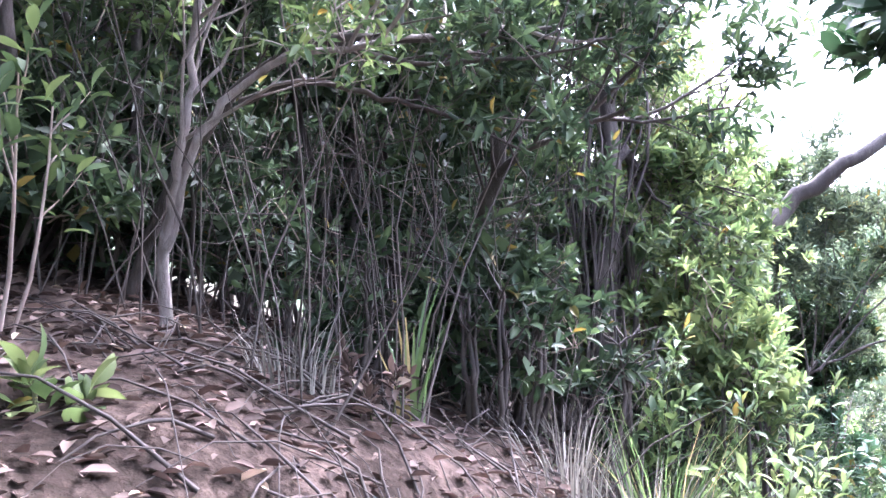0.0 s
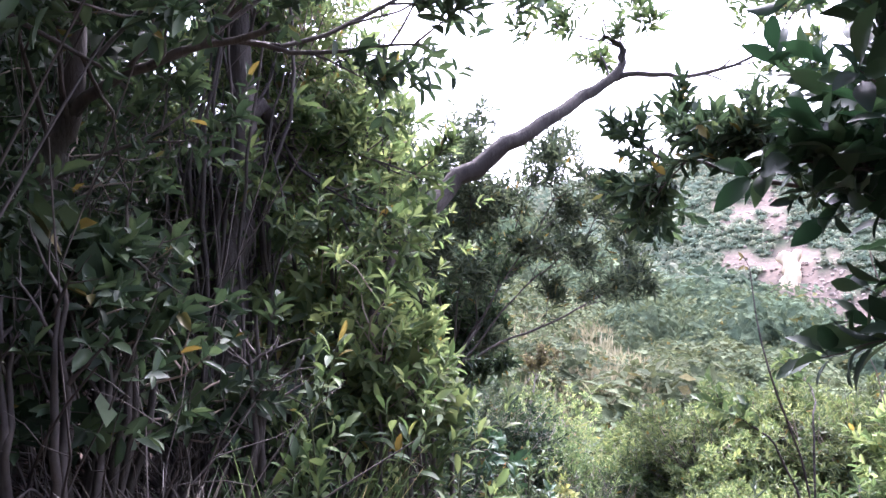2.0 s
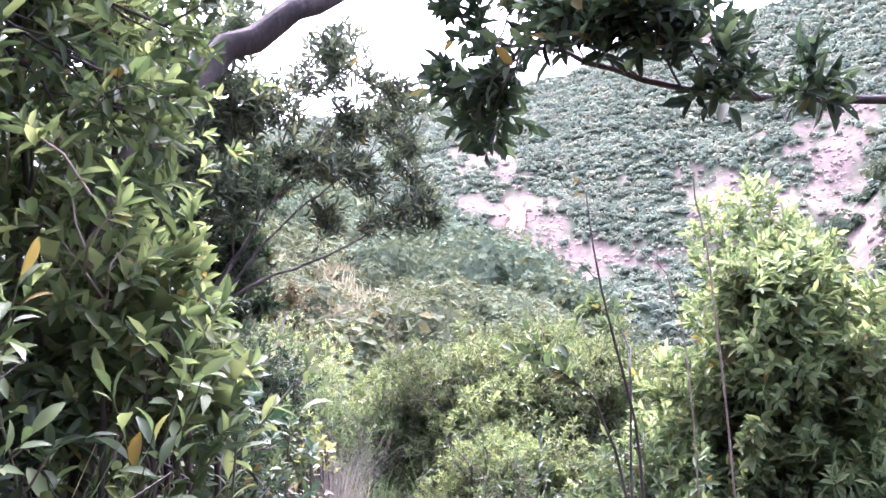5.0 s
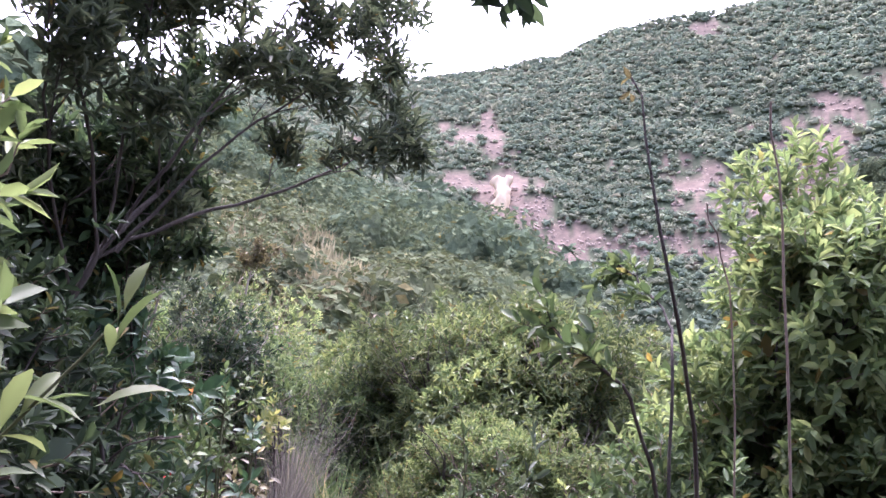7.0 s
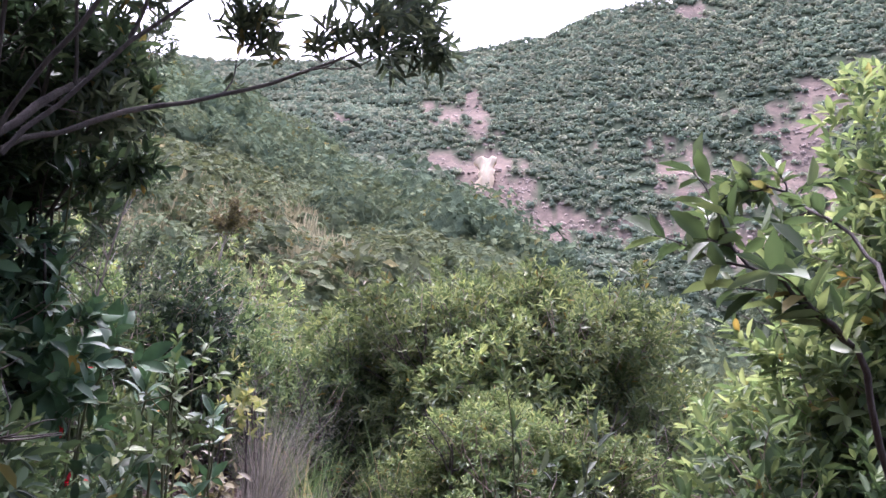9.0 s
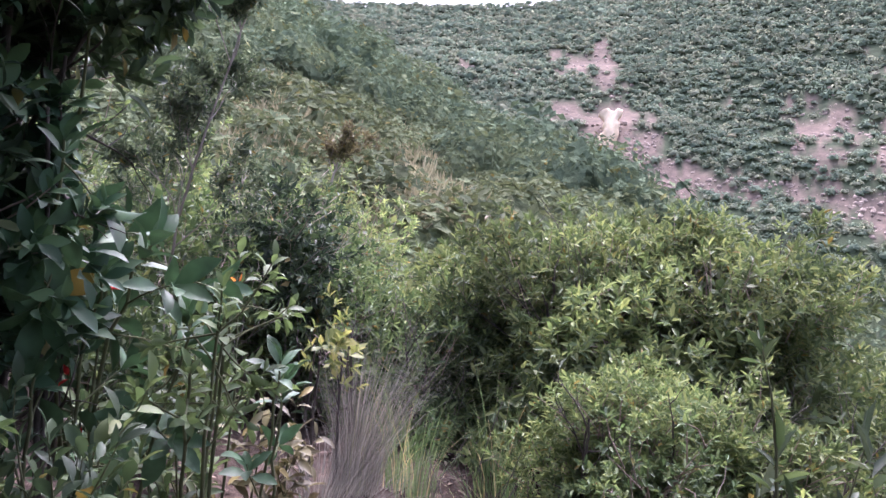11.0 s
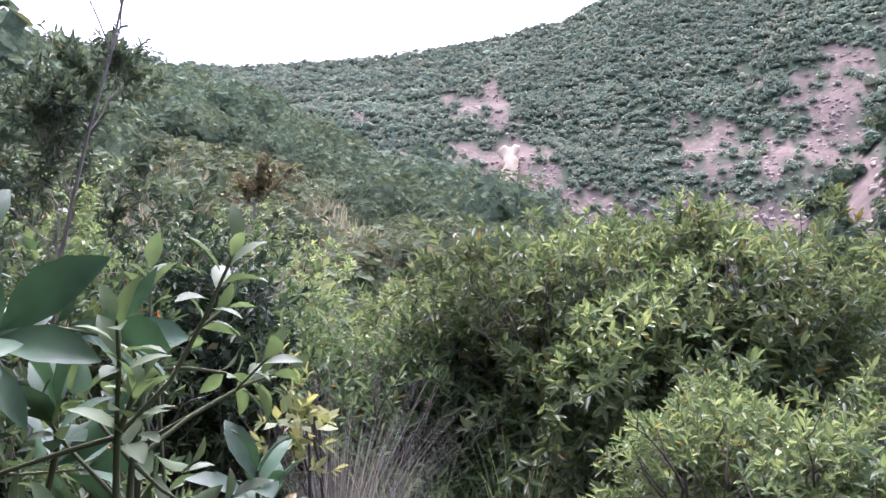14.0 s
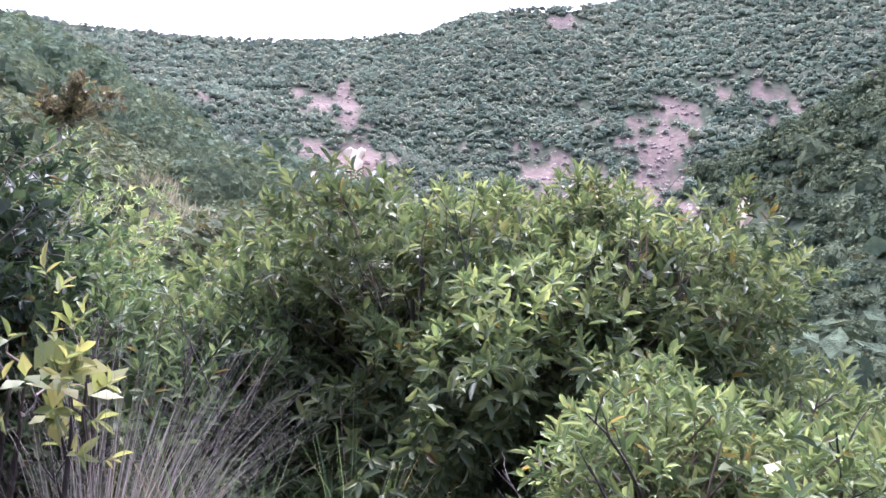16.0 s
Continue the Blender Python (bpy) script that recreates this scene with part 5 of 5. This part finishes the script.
shell_bush("bank_shrub", (2.75, 7.9, 0.25), (0.8, 0.6, 1.2), 1000, 8, 0.085, 0.38, DARK_LEAF, "dark shrub behind the big-leaved shrub", seed=152, lumps=0.5)
shell_bush("bank_shrub", (3.15, 7.95, 1.25), (0.75, 0.5, 0.75), 620, 8, 0.105, 0.38, DARK_LEAF, "dark shrub rising over the big-leaved shrub", seed=156, lumps=0.5, scale_lump=4)
for i, (x, y, rgb) in enumerate(((3.64, 7.36, RED_LEAF), (3.35, 7.1, RED_LEAF), (4.08, 7.62, ORANGE_LEAF))):
    top = (0.43, 0.15, 0.38)[i]
    z = gz(x, y)
    stem_plant("young_shoot", (x, y), 1, (top - z) / 1.05, 3, 0.045, 0.5, rgb, "young shoot with a few red leaves" if rgb is RED_LEAF else "shoot with a few orange leaves", 170 + i, 0.05, LEAF_MID, kids=1, category="plant")

# shrubs of the middle distance
for i, (x, y, top, rx, rz, leaf, lab) in enumerate(((6.35, 11.7, 0.45, 0.85, 1.1, DARK_LEAF, "dark green shrub above the trail"), (7.1, 12.1, 0.1, 0.8, 1.0, GREEN_LEAF, "green shrub above the trail"), (5.3, 11.4, 0.4, 1.0, 1.3, GREEN_LEAF, "grey-stemmed green shrub above the trail"), (6.4, 12.6, 0.2, 1.0, 1.3, GREEN_LEAF, "green shrub above the trail"), (7.2, 13.4, 0.0, 1.1, 1.2, OLIVE_LEAF, "olive shrub above the trail"),
                                                    (4.6, 12.6, 0.9, 1.0, 1.5, GREEN_LEAF, "green shrub on the slope above the trail"), (6.2, 14.4, 0.9, 1.2, 1.4, MOUND_LEAF, "yellow-green shrub on the slope"), (4.4, 9.9, -0.1, 0.7, 0.9, GREEN_LEAF, "green shrub at the bend"),
                                                    (6.9, 11.4, -0.35, 0.8, 0.9, GREEN_LEAF, "low green shrub at the end of the trail"), (12.6, 12.0, -1.7, 1.8, 1.6, MOUND_LEAF, "yellow-green shrub beyond the dome"), (8.6, 14.8, 0.2, 1.5, 1.6, MOUND_LEAF, "yellow-green shrub beyond the dome"))):
    shell_bush("hill_shrub", (x, y, top - rz), (rx, rx * 0.9, rz), int(420 * rx * rx + 260), 7, 0.085, 0.36, leaf, lab, seed=200 + i, lumps=0.5, scale_lump=3.5, stem_mat=BARK_GREY)
leafy_tree("rusty_tree", (8.4, 14.8), [([(8.4, 14.8, gz(8.4, 14.8) - 0.1), (8.45, 14.7, -0.6), (8.6, 14.6, 0.2), (8.75, 14.6, 0.7)], [0.03, 0.026, 0.018, 0.008])],
           1, 5, 0.4, 0.006, 9, 0.085, 0.4, RUST_LEAF, BARK_GREY, "little tree with a rust-tinged crown", 109, start=0.75)

# low growth near the end of the trail
ur = np.random.default_rng(17)
protos = [shell_bush("low_shrub", (5.75, 7.05, -1.2), (0.4, 0.4, 0.7), 330, 7, 0.05, 0.38, FRESH_LEAF, "low leafy shrub in the undergrowth", seed=301, lumps=0.6, stems=3, group="undergrowth", inner=0),
          shell_bush("low_shrub", (6.25, 7.1, -1.1), (0.5, 0.5, 0.85), 330, 7, 0.052, 0.38, GREEN_LEAF, "low leafy shrub in the undergrowth", seed=302, lumps=0.6, stems=3, group="undergrowth", inner=0),
          shell_bush("low_shrub", (6.2, 5.9, -1.1), (0.55, 0.5, 0.75), 280, 7, 0.06, 0.38, MOUND_LEAF, "low leafy shrub in the undergrowth", seed=303, lumps=0.6, stems=3, group="undergrowth", inner=0)]
taken = [(5.75, 7.05), (6.25, 7.1), (6.2, 5.9), (6.5, 7.95), (7.4, 7.3), (5.95, 9.25)]
for _ in range(3000):
    s, n = ur.uniform(4, 20), ur.uniform(-5.5, 7.5)
    x, y = 0.5 * s + 0.866 * n, 0.866 * s - 0.5 * n
    inner = abs(n) < 0.75 and s < 9.5
    dome = ((x - 8.9) / 3.3) ** 2 + ((y - 9.7) / 2.9) ** 2 < 1 or abs(0.8 * (x - 3.2) - 0.59 * (y - 5.5)) < 0.8
    if len(taken) > 38 or inner or dome or (n < -0.7 and s < 10) or (n > 0 and s < 6.3) or math.hypot(x - 4.3, y - 7.1) < 1.2:
        continue
    if min(math.hypot(x - a, y - b) for a, b in taken) > 0.75:
        taken.append((x, y))
        k = copy_thing(protos[len(taken) % 3], pose(x, y, gz(x, y) - 0.05, 0, 0, ur.uniform(0, 360)))
        k.scale = (1, 1, 1)
for i in range(34):
    s, n = ur.uniform(6.6, 14), ur.uniform(0.5, 3.8)
    x, y = 0.5 * s + 0.866 * n, 0.866 * s - 0.5 * n
    if math.hypot(x - 4.3, y - 7.1) > 0.9:
        grass_tuft("grass", (x, y), 70, ur.uniform(0.6, 1.1), 0.5, GREEN_GRASS if i % 3 else DRY_GRASS, "tuft of tall grass in the undergrowth", 400 + i, 0.005, 0.6, group="grass tufts")


def hill_grass(count, az_range, r_range, high, seed):
    """Tan grass over the open hillside."""
    r = np.random.default_rng(seed)
    az, rr = np.radians(r.uniform(*az_range, count)), r.uniform(*r_range, count)
    x, y = OX + rr * np.sin(az), OY + rr * np.cos(az)
    ok = fbm(x / 9, y / 9, 55) > 0.0
    x, y = x[ok], y[ok]
    m = len(x)
    P = np.stack([x, y, height(x, y) - 0.05], -1)
    A = np.stack([r.normal(0, 0.35, m), r.normal(0, 0.35, m), np.ones(m)], -1)
    L = high * r.uniform(0.5, 1.3, m)
    return tagged(part("hill_grass", mesh_arrays("hill_grass", *leaf_arrays(P, A, r.normal(0, 1, (m, 3)), L, L * 0.12, LEAF_FAR)), TAN_GRASS), "tan dry grass on the open hillside", "grass", kind="stuff")


hill_grass(15000, (23, 41), (28, 98), 1.5, 501)
